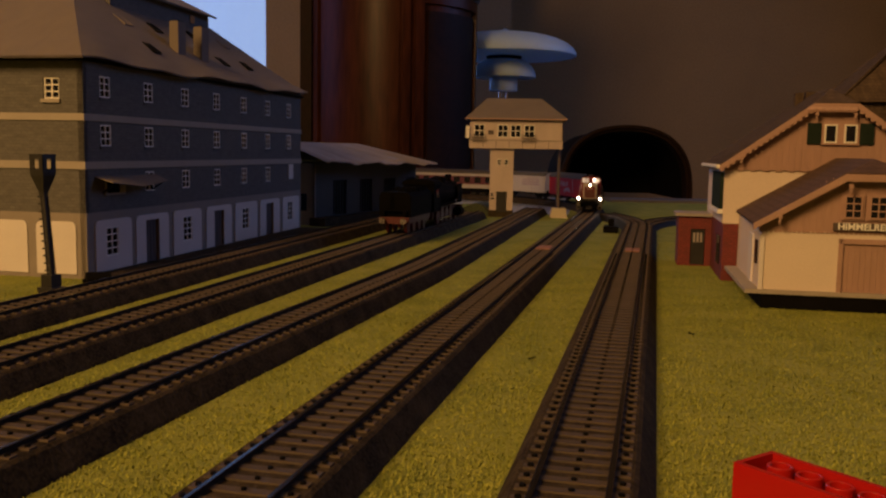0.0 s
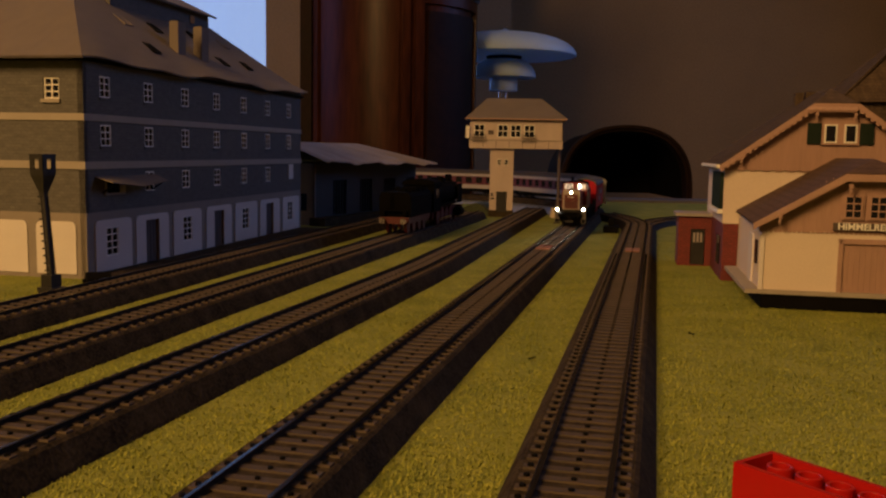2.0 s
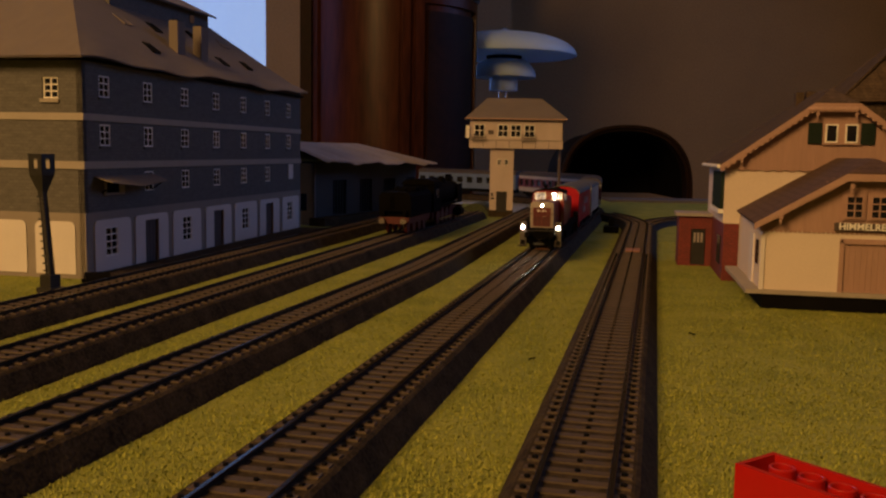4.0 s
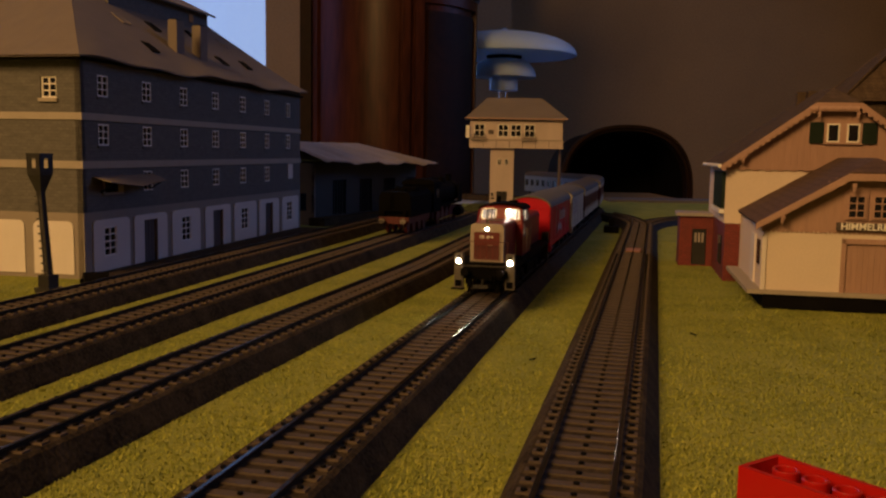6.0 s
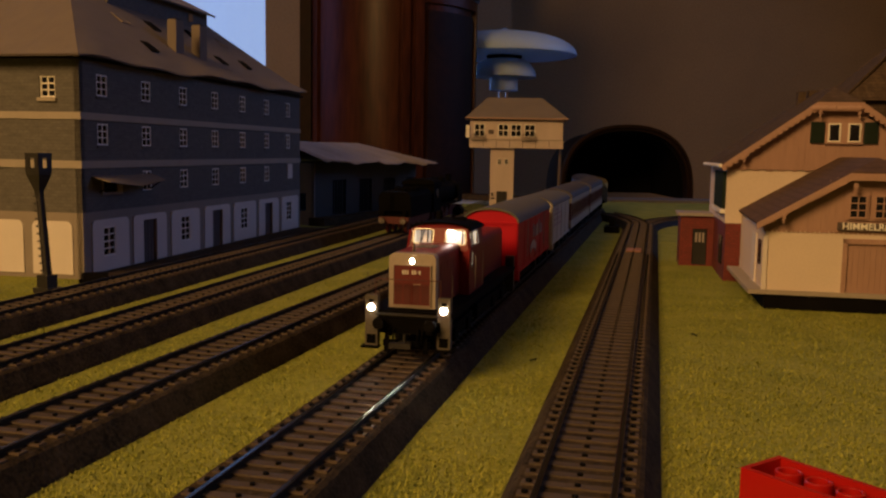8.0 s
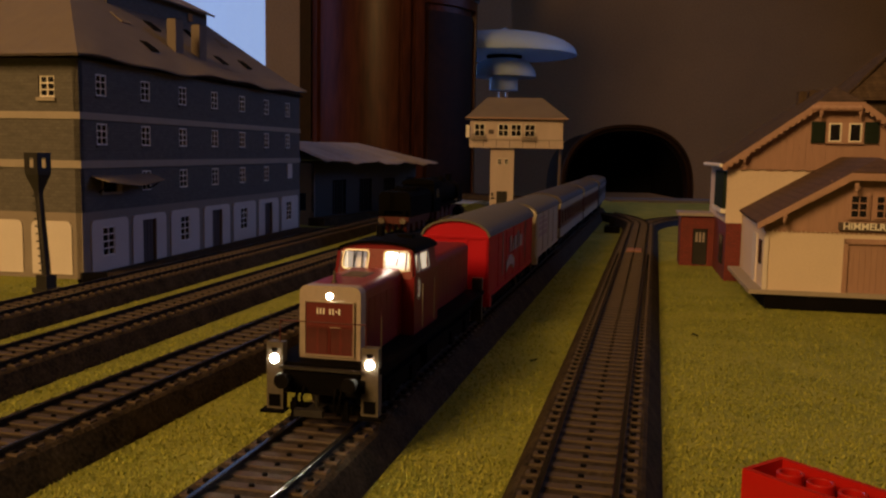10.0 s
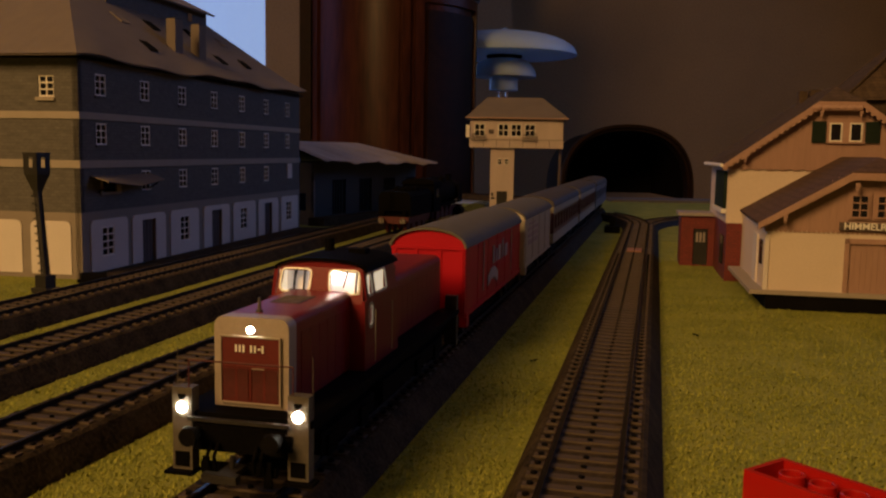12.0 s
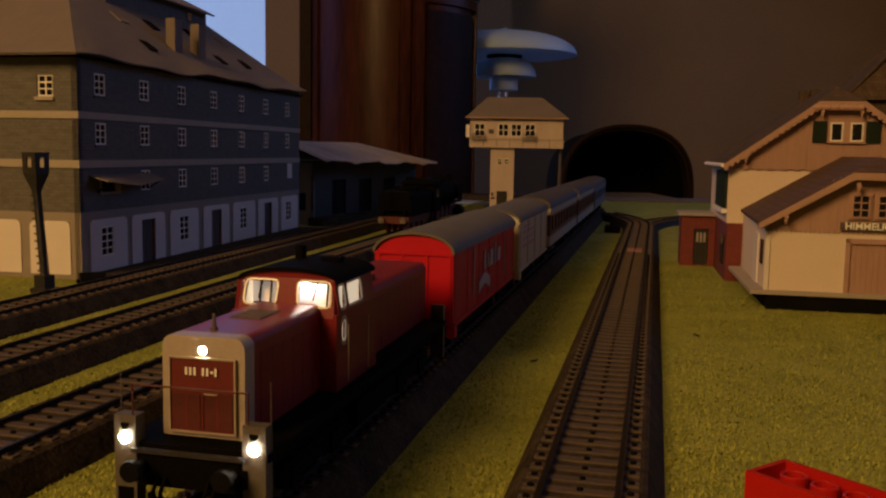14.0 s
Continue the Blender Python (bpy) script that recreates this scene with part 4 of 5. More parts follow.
def shed():
    s = thing("red_shed", at(184.5, 708, 0, 0, 0, -11.3), "small red brick shed with a flat grey roof and brown door", "shed")
    W, D, Hh = 33, 30, 39
    part("wall", grid_wall(B(), W, Hh, 3, [(9.5, 20.5, 1, 29)]), REDBRICK, s, "red brick front")
    part("wall", box(B(), 0, 3, 3, D, 0, Hh), REDBRICK, s)
    part("wall", box(B(), 3, W, D - 3, D, 0, Hh), REDBRICK, s)
    d = part("door", box(B(), 9.8, 20.2, 1, 2, .5, 28.7), IRON, s, "brown door with a glazed top")
    for k in range(3):
        part("pane", box(B(), 11.6 + k * 2.6, 13.2 + k * 2.6, .5, 1, 18.5, 26), CARD_GREY, d)
    part("roof", box(B(), -2.5, W + 2, -3, D + 2, Hh, Hh + 2.2), CARD_GREY, s, "flat grey felt roof", bevel=.4)


shed()

# ---- background furniture ----


def round_cabinet():
    c = thing("round_cabinet", at(-119, 2010, -740), "tall glossy mahogany cabinet with a bowed front", "cabinet")
    R = 184
    z1, z2 = 1145, 1500
    part("body", lathe(B(), [(R, 0), (R, 60), (R - 6, 66), (R - 6, z1 - 2), (R - 6, z2)], 96), MAHOGANY, c, "bowed mahogany body", smooth=True)
    part("cornice", lathe(B(), [(R - 5, z1), (R + 5, z1 + 3), (R + 7, z1 + 10), (R + 3, z1 + 14), (R - 5, z1 + 16)], 96), MAHOGANY, c, smooth=True)
    part("top", lathe(B(), [(R - 6, z2), (R + 10, z2 + 4), (R + 10, z2 + 24), (R, z2 + 28)], 96), MAHOGANY, c, smooth=True)

    def bowed(name, a0, a1, za, zb, r0, r1, label="", material=MAHOGANY, soft=1.2):
        bm = B()
        n = max(3, int((a1 - a0) / 2))
        g = []
        for k in range(n + 1):
            a = radians(a0 + (a1 - a0) * k / n)
            g.append([bm.verts.new((r * math.sin(a), -r * math.cos(a), z)) for r, z in ((r0, za), (r1, za), (r1, zb), (r0, zb))])
        for p, q in zip(g, g[1:]):
            for i in range(4):
                bm.faces.new((p[i], p[(i + 1) % 4], q[(i + 1) % 4], q[i]))
        bm.faces.new(g[0][::-1]), bm.faces.new(g[-1])
        return part(name, bm, material, c, label, bevel=soft, smooth=True)
    for a0, a1 in ((10, 15), (18, 24), (76, 82), (-58, -52)):
        bowed("stile", a0, a1, 70, z1 - 6, R - 8, R + 2, soft=4.0)
    # Added post covers the edge's window glare; its shade is in the dark colour
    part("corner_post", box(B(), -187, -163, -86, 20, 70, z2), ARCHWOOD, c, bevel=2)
    # Darker and duller than the body, to leave out the window's sheen
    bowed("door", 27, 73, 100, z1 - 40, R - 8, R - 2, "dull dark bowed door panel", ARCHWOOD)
    bowed("door_rail", 24, 76, z1 - 26, z1 - 6, R - 8, R + 1)
    bowed("door", -50, 8, 100, z1 - 12, R - 8, R - 2.5, "bowed mahogany door panel")


round_cabinet()


def table_lamp():
    sb = thing("sideboard", at(150, 2210, -740), "low dark wooden sideboard against the wall", "sideboard")
    part("carcass", box(B(), -420, 520, -150, 180, 60, 610), MAHOGANY, sb, bevel=3)
    part("top", box(B(), -430, 530, -160, 190, 610, 635), MAHOGANY, sb, bevel=4)
    part("plinth", box(B(), -400, 500, -130, 170, 0, 60), MAHOGANY, sb)
    t = thing("table_lamp", at(138, 2200, -103), "white three-shade table lamp on a chrome stem", "lamp")
    part("foot", lathe(B(), [(85, 0), (85, 6), (30, 12), (9, 18)], 40), CHROME, t, smooth=True)
    for x in (-8, 8):
        part("stem", rod(B(), (x, 0, 12), (x, 0, 345), 3.4, seg=16), CHROME, t, "chrome stem tube", smooth=True)
    part("holder", lathe(B(), [(34, 335), (34, 368), (30, 372)], 40), OPAL, t, "opal collar", smooth=True)

    def bowl(name, r0, z0, r1, z1, label):
        prof = [(r1 + (r0 - r1) * math.sin(k * math.pi / 20), z0 + (z1 - z0) * math.cos(k * math.pi / 20)) for k in range(11)]
        return part(name, lathe(B(), prof[::-1] + [(r - 1.6, z - 1.0) for r, z in prof], 64), ENAMEL, t, label, smooth=True)
    bowl("lower_shade", 77, 367, 30, 410, "small white lower shade")
    bowl("upper_shade", 172, 418, 24, 472, "wide white upper shade")
    part("spacer_ring", lathe(B(), [(42, 412), (42, 418), (40, 420)], 40), BLACK, t, smooth=True)
    part("knob", lathe(B(), [(24, 470), (20, 476), (6, 480), (3, 482)], 24), ENAMEL, t, smooth=True)


table_lamp()


def arched_hollow():
    a = thing("arched_wooden_hollow", at(353, 1752, -1.2), "dark mahogany arched hollow with a moulded rim, black inside", "wooden arch")
    n = 40

    def outline(w, h):
        return [(-w * math.cos(math.pi * k / n) * (abs(math.cos(math.pi * k / n)) ** -0.12 if abs(math.cos(math.pi * k / n)) > 1e-6 else 1), h * max(0, math.sin(math.pi * k / n)) ** 0.70) for k in range(n + 1)]

    def hoop(w0, h0, w1, h1, y0, y1):
        bm = B()
        o, i = outline(w0, h0), outline(w1, h1)
        rings = [[bm.verts.new((p[0], y, p[1])) for p in o] for y in (y0, y1)] + [[bm.verts.new((p[0], y, p[1])) for p in i] for y in (y1, y0)]
        for r0, r1 in zip(rings, rings[1:] + rings[:1]):
            for k in range(n):
                bm.faces.new((r0[k], r0[k + 1], r1[k + 1], r1[k]))
        for e in (0, n):
            bm.faces.new([r[e] for r in rings])
        return bm
    part("outer_rim", hoop(128, 143.5, 123.5, 138, 0, 30), ARCHWOOD, a, "moulded mahogany rim", smooth=True)
    part("inner_rim", hoop(123.5, 138, 118.5, 132, 9, 40), ARCHWOOD, a, smooth=True)
    # Inside coloured black for the hollow's unlit depth
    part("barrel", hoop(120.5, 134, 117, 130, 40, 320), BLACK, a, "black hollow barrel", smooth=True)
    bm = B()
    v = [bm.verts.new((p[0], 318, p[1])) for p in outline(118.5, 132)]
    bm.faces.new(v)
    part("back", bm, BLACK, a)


arched_hollow()

gb = part("grey_board", box(B(), -130, 190, -50, 50, 0, 5), BOARD, bevel=1, m=at(430, 1680, -1))
tagged(gb, "flat dark grey board lying on the table edge", "board")
# dark heap in shrub foam
heap = B()
prism(heap, [(-26, 0), (26, 0), (12, 15), (4, 17), (-4, 16), (-14, 11)], -30, 30)
heap = part("dark_heap", heap, SHRUB, bevel=3, m=at(47, 1245, 0, 0, 0, -14))
tagged(heap, "dark foam heap at the end of a track", "heap")


def toy_brick():
    t = thing("toy_brick", at(74.1, 220.8, 0, 0, 0, -54.5), "red plastic toy brick lying upside down, tubes showing", "toy brick")
    L, W, Hh = 47.8, 15.8, 9.6
    sh = B()
    box(sh, 0, L, 0, 1.5, 0, Hh), box(sh, 0, L, W - 1.5, W, 0, Hh), box(sh, 0, 1.5, 1.5, W - 1.5, 0, Hh), box(sh, L - 1.5, L, 1.5, W - 1.5, 0, Hh), box(sh, 1.5, L - 1.5, 1.5, W - 1.5, 0, 1.2)
    part("shell", sh, TOY_RED, t, bevel=0.25)
    for k in range(5):
        part("tube", lathe(B(), [(3.25, 1.2), (3.25, 9.3), (3.1, 9.5), (2.55, 9.5), (2.4, 9.3), (2.4, 1.2)], 24, (8 + 8 * k, W / 2, 0)), TOY_RED, t, smooth=True)
    return t


toy_brick()


def scraps():
    for k, (x, y) in enumerate(((37.9, 369), (60.5, 407), (-34, 286), (120, 428))):
        bm = B()
        rod(bm, (-1.6, 0, .5), (1.4, .6, 1.2), .35, .2, 6)
        rod(bm, (.2, 0, .8), (1.0, 1.3, .6), .3, .15, 6)
        tagged(part("twig_scrap", bm, BLACK, m=at(x, y, .4, 0, 0, 40 * k)), "tiny dark scrap lying on the grass mat", "scrap", "scraps on the grass")


scraps()


def uncoupler(x, y, h):
    u = thing("uncoupler_plate", at(x, y, 8.7, 0, 0, -math.degrees(h)), "small reddish uncoupling plate between the rails", "uncoupler", "uncouplers")
    for sx in (-5.6, .4):
        part("plate", box(B(), sx, sx + 5.4, -12, 12, 0, 1.1), RUSTPLATE, u, bevel=.2)


uncoupler(LINES[1][0] + LINES[1][1] * 735, 735, HEAD)
uncoupler(LINES[0][0] + LINES[0][1] * 728, 728, math.atan(LINES[0][1]))

sw = thing("turnout_lever", at(186, 1000, 0, 0, 0, -13), "dark turnout drive box with a small lantern", "turnout lever")
part("drive_box", box(B(), -8, 8, -14, 14, 0, 7), BLACK, sw, bevel=1)
part("lantern", box(B(), -3, 3, -3, 3, 7, 15), BLACK, sw, bevel=.6)
b = part("wheel_stop", rod(rod(B(), (-7, 0, 4), (7, 0, 4), 5, seg=18), (-9, 0, 4), (9, 0, 4), 1.2), BLACK, m=at(-208, 541, 1.2, 0, 0, 30))
tagged(b, "loose black wheelset lying beside the loading track", "wheelset")

# ---- rolling stock: local y runs back along the train, z from the rail heads ----


def wheelset(parent, y, r, gauge=14.5):
    bm = B()
    rod(bm, (-gauge / 2 - 2, y, r), (gauge / 2 + 2, y, r), .8, seg=8)
    ax = part("axle", bm, IRON, parent)
    for s in (-1, 1):
        w = B()
        rod(w, (s * gauge / 2, y, r), (s * (gauge / 2 + 2.4), y, r), r, seg=24)
        rod(w, (s * (gauge / 2 - .6), y, r), (s * gauge / 2, y, r), r + 1, seg=24)
        part("wheel", w, IRON, ax, smooth=True)


def buffers(parent, y, sgn, z=12.2, x=10.0, material=None):
    for s in (-1, 1):
        bm = B()
        rod(bm, (s * x, y, z), (s * x, y + sgn * 3.6, z), 1.2, seg=14)
        rod(bm, (s * x, y + sgn * 3.4, z), (s * x, y + sgn * 4.6, z), 2.25, 2.05, seg=20)
        part("buffer", bm, material or BLACK, parent, smooth=True)


def rounded_rect(x0, x1, z0, z1, r, n=5, low=0.0):
    pts = [(x0 + low, z0), (x1 - low, z0)]
    for cx, cz, a in ((x1 - r, z1 - r, 0), (x0 + r, z1 - r, 90)):
        pts += [(cx + r * math.cos(radians(a + 90 * k / n)), cz + r * math.sin(radians(a + 90 * k / n))) for k in range(n + 1)]
    return pts


def crowned(w, z0, z1, crown, r=3.0, n=12):
    """Body section with a gently crowned top."""
    pts = [(-w, z0), (w, z0), (w, z1)]
    return pts + [(w * math.cos(math.pi * k / n), z1 + crown * math.sin(math.pi * k / n) ** .8) for k in range(1, n)] + [(-w, z1)]


def diesel():
    d = thing("diesel_locomotive", at(0, 0, 10), "wine-red diesel shunter with cream nose, lamps lit, cab glowing", "locomotive")
    ch = B()
    box(ch, -13, 13, 2, 149, 11.0, 14.5), box(ch, -11, 11, 0, 151, 8.5, 14.5)
    part("underframe", ch, DEEP_BLACK, d, "black underframe", bevel=.4)
    part("running_board", box(B(), -16.6, 16.6, 1.5, 149.5, 15, 16.6), DEEP_BLACK, d, "black running board", bevel=.3)
    part("buffer_beam", box(B(), -12.5, 12.5, -.2, 1.6, 9.8, 13.4), DEEP_BLACK, d, bevel=.3)
    part("buffer_beam", box(B(), -14, 14, 149.4, 151.6, 9.5, 15.4), DEEP_BLACK, d, bevel=.3)
    buffers(d, -.6, -1, 12.8, 9.6), buffers(d, 151.6, 1, 11.6, 10.2)
    # front hood: cream nose then wine body
    nose = B()
    prism(nose, rounded_rect(-9.0, 9.0, 17, 37.6, 2.2), 6.6, 11.0)
    part("nose", nose, LOCO_CREAM, d, "cream-grey hood front", bevel=1.5, smooth=True)
    part("front_hood", prism(B(), rounded_rect(-8.95, 8.95, 17, 37.55, 2.0), 11.02, 49), LOCO_RED, d, "wine-red front hood", bevel=.2, smooth=True)
    part("rear_hood", prism(B(), rounded_rect(-9.8, 9.8, 17, 37.0, 2.6), 76, 146), LOCO_RED, d, "wine-red rear hood", bevel=.6, smooth=True)
    rad = part("radiator", box(B(), -7.0, 7.0, 6.2, 7.2, 18.3, 33.0), LOCO_DEEP, d, "red radiator grille panels", bevel=.2)
    for x in (-3.4, 0, 3.4):
        part("door_rib", box(B(), x - .25, x + .25, 5.95, 6.2, 18.6, 26.2), LOCO_DEEP, rad)
    for z in (17.9, 33.1):
        part("trim_bar", box(B(), -7.3, 7.3, 5.8, 6.3, z, z + .35), LOCO_CREAM, rad, "thin cream trim line")
    for x in (-7.3, 7.0):
        part("trim_bar", box(B(), x, x + .35, 5.8, 6.3, 18, 33.4), LOCO_CREAM, rad)
    part("door_rib", box(B(), -6.8, 6.8, 5.95, 6.2, 26.2, 26.6), LOCO_DEEP, rad)
    part("latch", box(B(), .4, 3.4, 5.85, 6.0, 26.0, 26.25), LOCO_CREAM, rad, "pale door latch")
    for x0, x1 in ((-6.6, -.5), (.5, 6.6)):
        part("grille", box(B(), x0, x1, 6.0, 6.25, 18.8, 25.9), GRILLE, rad, "dark red lower grille")
    # running number, as plain bars
    nb = B()
    for k in range(8):
        if k != 3:
            box(nb, -3.6 + k * .92, -3.18 + k * .92, 5.8, 6.0, 29.8, 31.4) if k != 6 else box(nb, -3.6 + k * .92, -3.06 + k * .92, 5.75, 6.0, 30.4, 30.8)
    part("number_bars", nb, WHITE_PAINT, d, "pale running number bars")
    part("hood_vent", box(B(), -4.6, 3.0, 27, 38, 37.4, 37.75), DOOR, d, "dark brown hood vent", bevel=.15)
    for k in range(5):
        part("vent_slat", box(B(), -4.2, 2.6, 27.6 + 2 * k, 28.4 + 2 * k, 37.7, 37.95), DOOR, d)
    part("whistle", rod(rod(B(), (-1.4, 14, 37.5), (-1.4, 14, 40.9), .45, .35), (-1.4, 14, 37.5), (-1.4, 14, 38.1), .9, .8), POSTGREY, d, "small pale whistle post")
    # lamps
    lt = part("headlamp", rod(B(), (0, 7.3, 34.8), (0, 6.3, 34.8), .78, seg=20), LAMPGLOW, d, "round top headlamp, lit")
    part("lamp_rim", lathe(B(), [(1.1, 0), (1.1, .4), (.8, .4), (.8, 0)], 20), IRON, lt, m=at(0, 6.8, 34.8, 90))
    for s in (-1, 1):
        st = B()
        box(st, s * 13.8 - 2.4, s * 13.8 + 2.4, .4, 3.6, 3.4, 22.2)
        hs = part("step_post", st, POSTGREY, d, "dark grey corner step with lamp housing", bevel=.8)
        # Black plate on the post stands for the dark inside of a hole
        part("step_hole", box(B(), s * 13.8 - 1.7, s * 13.8 + 1.7, .2, .6, 4.2, 7.6), DEEP_BLACK, hs)
        part("lamp_socket", rod(B(), (s * 13.8, .6, 20.3), (s * 13.8, .3, 20.4), .95, seg=16), DEEP_BLACK, hs)
        lp = part("headlamp", rod(B(), (s * 13.8, .6, 17.7), (s * 13.8, .1, 17.7), 1.12, seg=20), LAMPGLOW, d, "round headlamp, lit")
        part("step_plate", box(B(), s * 14.2 - 3.4, s * 14.2 + 3.4, -1.2, 3.2, 2.6, 3.3), DEEP_BLACK, hs)
        # handrails
        hr = B()
        rod(hr, (s * 12.4, 1, 16), (s * 12.4, 1, 28.4), .2, seg=6)
        part("handrail_post", hr, RAILRED, d, "thin dark red handrail post")
        part("stanchion", rod(B(), (s * 16.2, 3, 15.5), (s * 16.2, 3, 30.5), .11, seg=6), POSTGREY, d, "thin pale corner stanchion")
        part("rear_step", box(B(), s * 14 - 2.2, s * 14 + 2.2, 146, 149, 3.6, 22), IRON, d, bevel=.5)
        g = B()
        for a, b in ((50.5, 58), (66, 76)):
            rod(g, (s * 15.2, a, 19), (s * 15.2, a, 33), .17, seg=6)
        part("grab_rail", g, SILVER, d, "pale grab rail")
        # bogie sides
        for y in (16, 96):
            bg = B()
            box(bg, s * 12.2 - 1, s * 12.2 + 1, y, y + 40, 4, 9)
            for k in range(2):
                box(bg, s * 13.2 - .8, s * 13.2 + .8, y + 6 + 24 * k - 3, y + 6 + 24 * k + 3, 3, 8)
            part("bogie_frame", bg, DEEP_BLACK, d, bevel=.3)
        part("fuel_tank", box(B(), s * 12.5 - 2, s * 12.5 + 2, 60, 92, 5, 11), DEEP_BLACK, d, bevel=.8)
    hr = B()
    rod(hr, (-12.4, 1, 28.4), (12.4, 1, 28.4), .22, seg=6)
    part("handrail", hr, RAILRED, d, "thin dark red front handrail")
    for y in (22, 46, 102, 126):
        wheelset(d, y, 5.4)
    cp = B()
    box(cp, -2, 2, -9, 0, 4.8, 6.2), box(cp, -4, 4, -9.6, -7.4, 5, 6.8), rod(cp, (0, -3, 9), (0, -3, 5), .6)
    part("coupler", cp, IRON, d, "black hook coupler", bevel=.3)
    for x in (-6.2, -4.6, 4.6, 6.2):
        ho = B()
        rod(ho, (x, -.3, 10.5), (x * 1.02, -2.4, 8.2), .42, seg=8), rod(ho, (x * 1.02, -2.4, 8.2), (x * .98, -1.8, 5.0), .42, seg=8)
        part("brake_hose", ho, DEEP_BLACK, d, smooth=True)
    part("beam_lip", box(B(), -12, 12, -.6, .6, 15.1, 15.9), IRON, d, "worn grey platform edge", bevel=.15)
    for x in (-7.4, 7.4):
        part("guard_iron", prism(B(), [(x - 1.0, 1.6), (x + 1.0, 1.6), (x + .7, 7.5), (x - .7, 7.5)], -1.2, -.5), DEEP_BLACK, d)
    part("snow_guard", box(B(), -9, 9, -.4, .8, 3.8, 6), DEEP_BLACK, d)
    # cab
    fy, by, cw = 47.5, 79, 13.2
    for s in (-1, 1):
        w = grid_wall(B(), by - fy, 35.4, 1, [(3.2, 7.2, 28.0, 34.0)], 16.6)
        part("cab_side", w, LOCO_RED, d, "wine-red cab side", m=at(s * cw, fy, 0, 0, 0, 90))
        tilt = at(s * cw, fy, 35.3) @ Matrix.Rotation(radians(-8 * s), 4, "Y")
        w = grid_wall(B(), by - fy - 3.6, 8.2, 1, [(1.4, 5.9, 1.2, 6.9), (7.4, 18.4, 1.2, 6.9)])
        part("cab_side", w, LOCO_RED, d, "wine-red cab side leaning inwards", m=tilt @ at(0, 1.6, 0, 0, 0, 90))
        for y0, y1 in ((1.4, 5.9), (7.4, 18.4)):
            wf = ring_frame(.55, y1 - y0 + .25, .6, 5.9, 1.0, .6, .5)
            part("side_window_frame", wf, SILVER, d, "bright side window frame", m=tilt @ at(.2 if s < 0 else .15, 1.2 + y0, .8, 0, 0, 90))
    # lower plates upright, upper plates leaning back with two panes each
    for y, sg in ((fy, 1), (by, -1)):
        part("cab_front", box(B(), -cw + 1, cw - 1, y if sg > 0 else y - 1, y + 1 if sg > 0 else y, 16.6, 34.6), LOCO_RED, d, "wine-red cab front")
        lean = Matrix.Translation((0, y * MM, 34.5 * MM)) @ Matrix.Rotation(radians(-14 * sg), 4, "X")
        fw = grid_wall(B(), 2 * cw - 2, 10.0, 1, [(.9, 9.3, 2.7, 8.8), (15.1, 23.5, 2.7, 8.8)])
        for v in fw.verts:
            v.co.x = cw - 1 + (v.co.x - cw + 1) * (1.03 - .0085 * v.co.z)
        fr_ob = part("cab_front", fw, LOCO_RED, d, "wine-red windscreen wall", m=lean @ at(-cw + 1, 0 if sg > 0 else -1, 0))
        for x0, x1 in ((.9, 9.3), (15.1, 23.5)):
            wf = ring_frame(.55, x1 - x0 + .25, .55, 6.35, 1.2, .45, .9, .35 if x0 < 5 else -.35)
            wfo = part("window_frame", wf, SILVER, fr_ob, "bright metal window frame", m=at(x0 - .4, -.3 if sg > 0 else .4, 2.3))
            if sg > 0:
                part("wiper", rod(B(), (x0 + 4.8, -.45, 8.7), (x0 + 4.0, -.45, 4.2), .18, seg=5), DEEP_BLACK, fr_ob)
    part("cab_interior", box(B(), -11.4, 11.4, 53.5, 72, 34.6, 42.6), CABGLOW, d, "cab inside wall, warm light put in as glow")
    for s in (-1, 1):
        part("cab_lining", box(B(), min(s * 11.5, s * 11.9), max(s * 11.5, s * 11.9), 49.5, 72, 27, 42.6), CABSIDE, d, "cab lining, warm light put in as glow")
    # driver's fittings in front of the glowing wall
    part("control_desk", prism(B(), [(50.6, 34.6), (53.2, 34.6), (53.2, 36.9), (51.2, 36.5)], -10.6, -2.4, "x"), POSTGREY, d, "grey control desk", bevel=.2)
    for x in (-9.2, -6.4, -4.6, 8.6):
        part("cab_post", rod(B(), (x, 52.6, 34.6), (x + .5, 52.9, 42.4), .32, seg=6), POSTGREY, d)
    for s in (-1, 1):
        part("door_lining", box(B(), min(s * 11.95, s * 12.15), max(s * 11.95, s * 12.15), 48.6, 76, 26.5, 34.6), CABSIDE, d, "lower cab lining, warm light put in as glow")
    part("cab_ceiling_lamp", rod(B(), (4.0, 51.2, 43.2), (4.0, 51.2, 42.0), .9, seg=12), CABLED, d, "bright cab bulb")
    for s in (-1, 1):
        for y0, y1, z0, z1 in ((3.2, 7.2, 28.0, 34.0),):
            wf = ring_frame(.9, y1 - y0 - .1, .6, z1 - z0 + .2, 1.5, .9, .5)
            part("side_window_frame", wf, SILVER, d, "bright side window frame", m=at(s * cw + (.2 if s < 0 else .12), fy + y0 - .4, z0 - .4, 0, 0, 90))
    n = 14
    outer = [(13.3 * math.cos(math.pi * k / n), 42.9 + 3.4 * math.sin(math.pi * k / n) ** .85) for k in range(n + 1)]
    inner = [(12.5 * math.cos(math.pi * k / n), 42.7 + 2.8 * math.sin(math.pi * k / n) ** .85) for k in range(n, -1, -1)]
    part("cab_roof", prism(B(), outer + inner, fy + 1.5, by - 1.5), DEEP_BLACK, d, "black crowned cab roof", smooth=True)
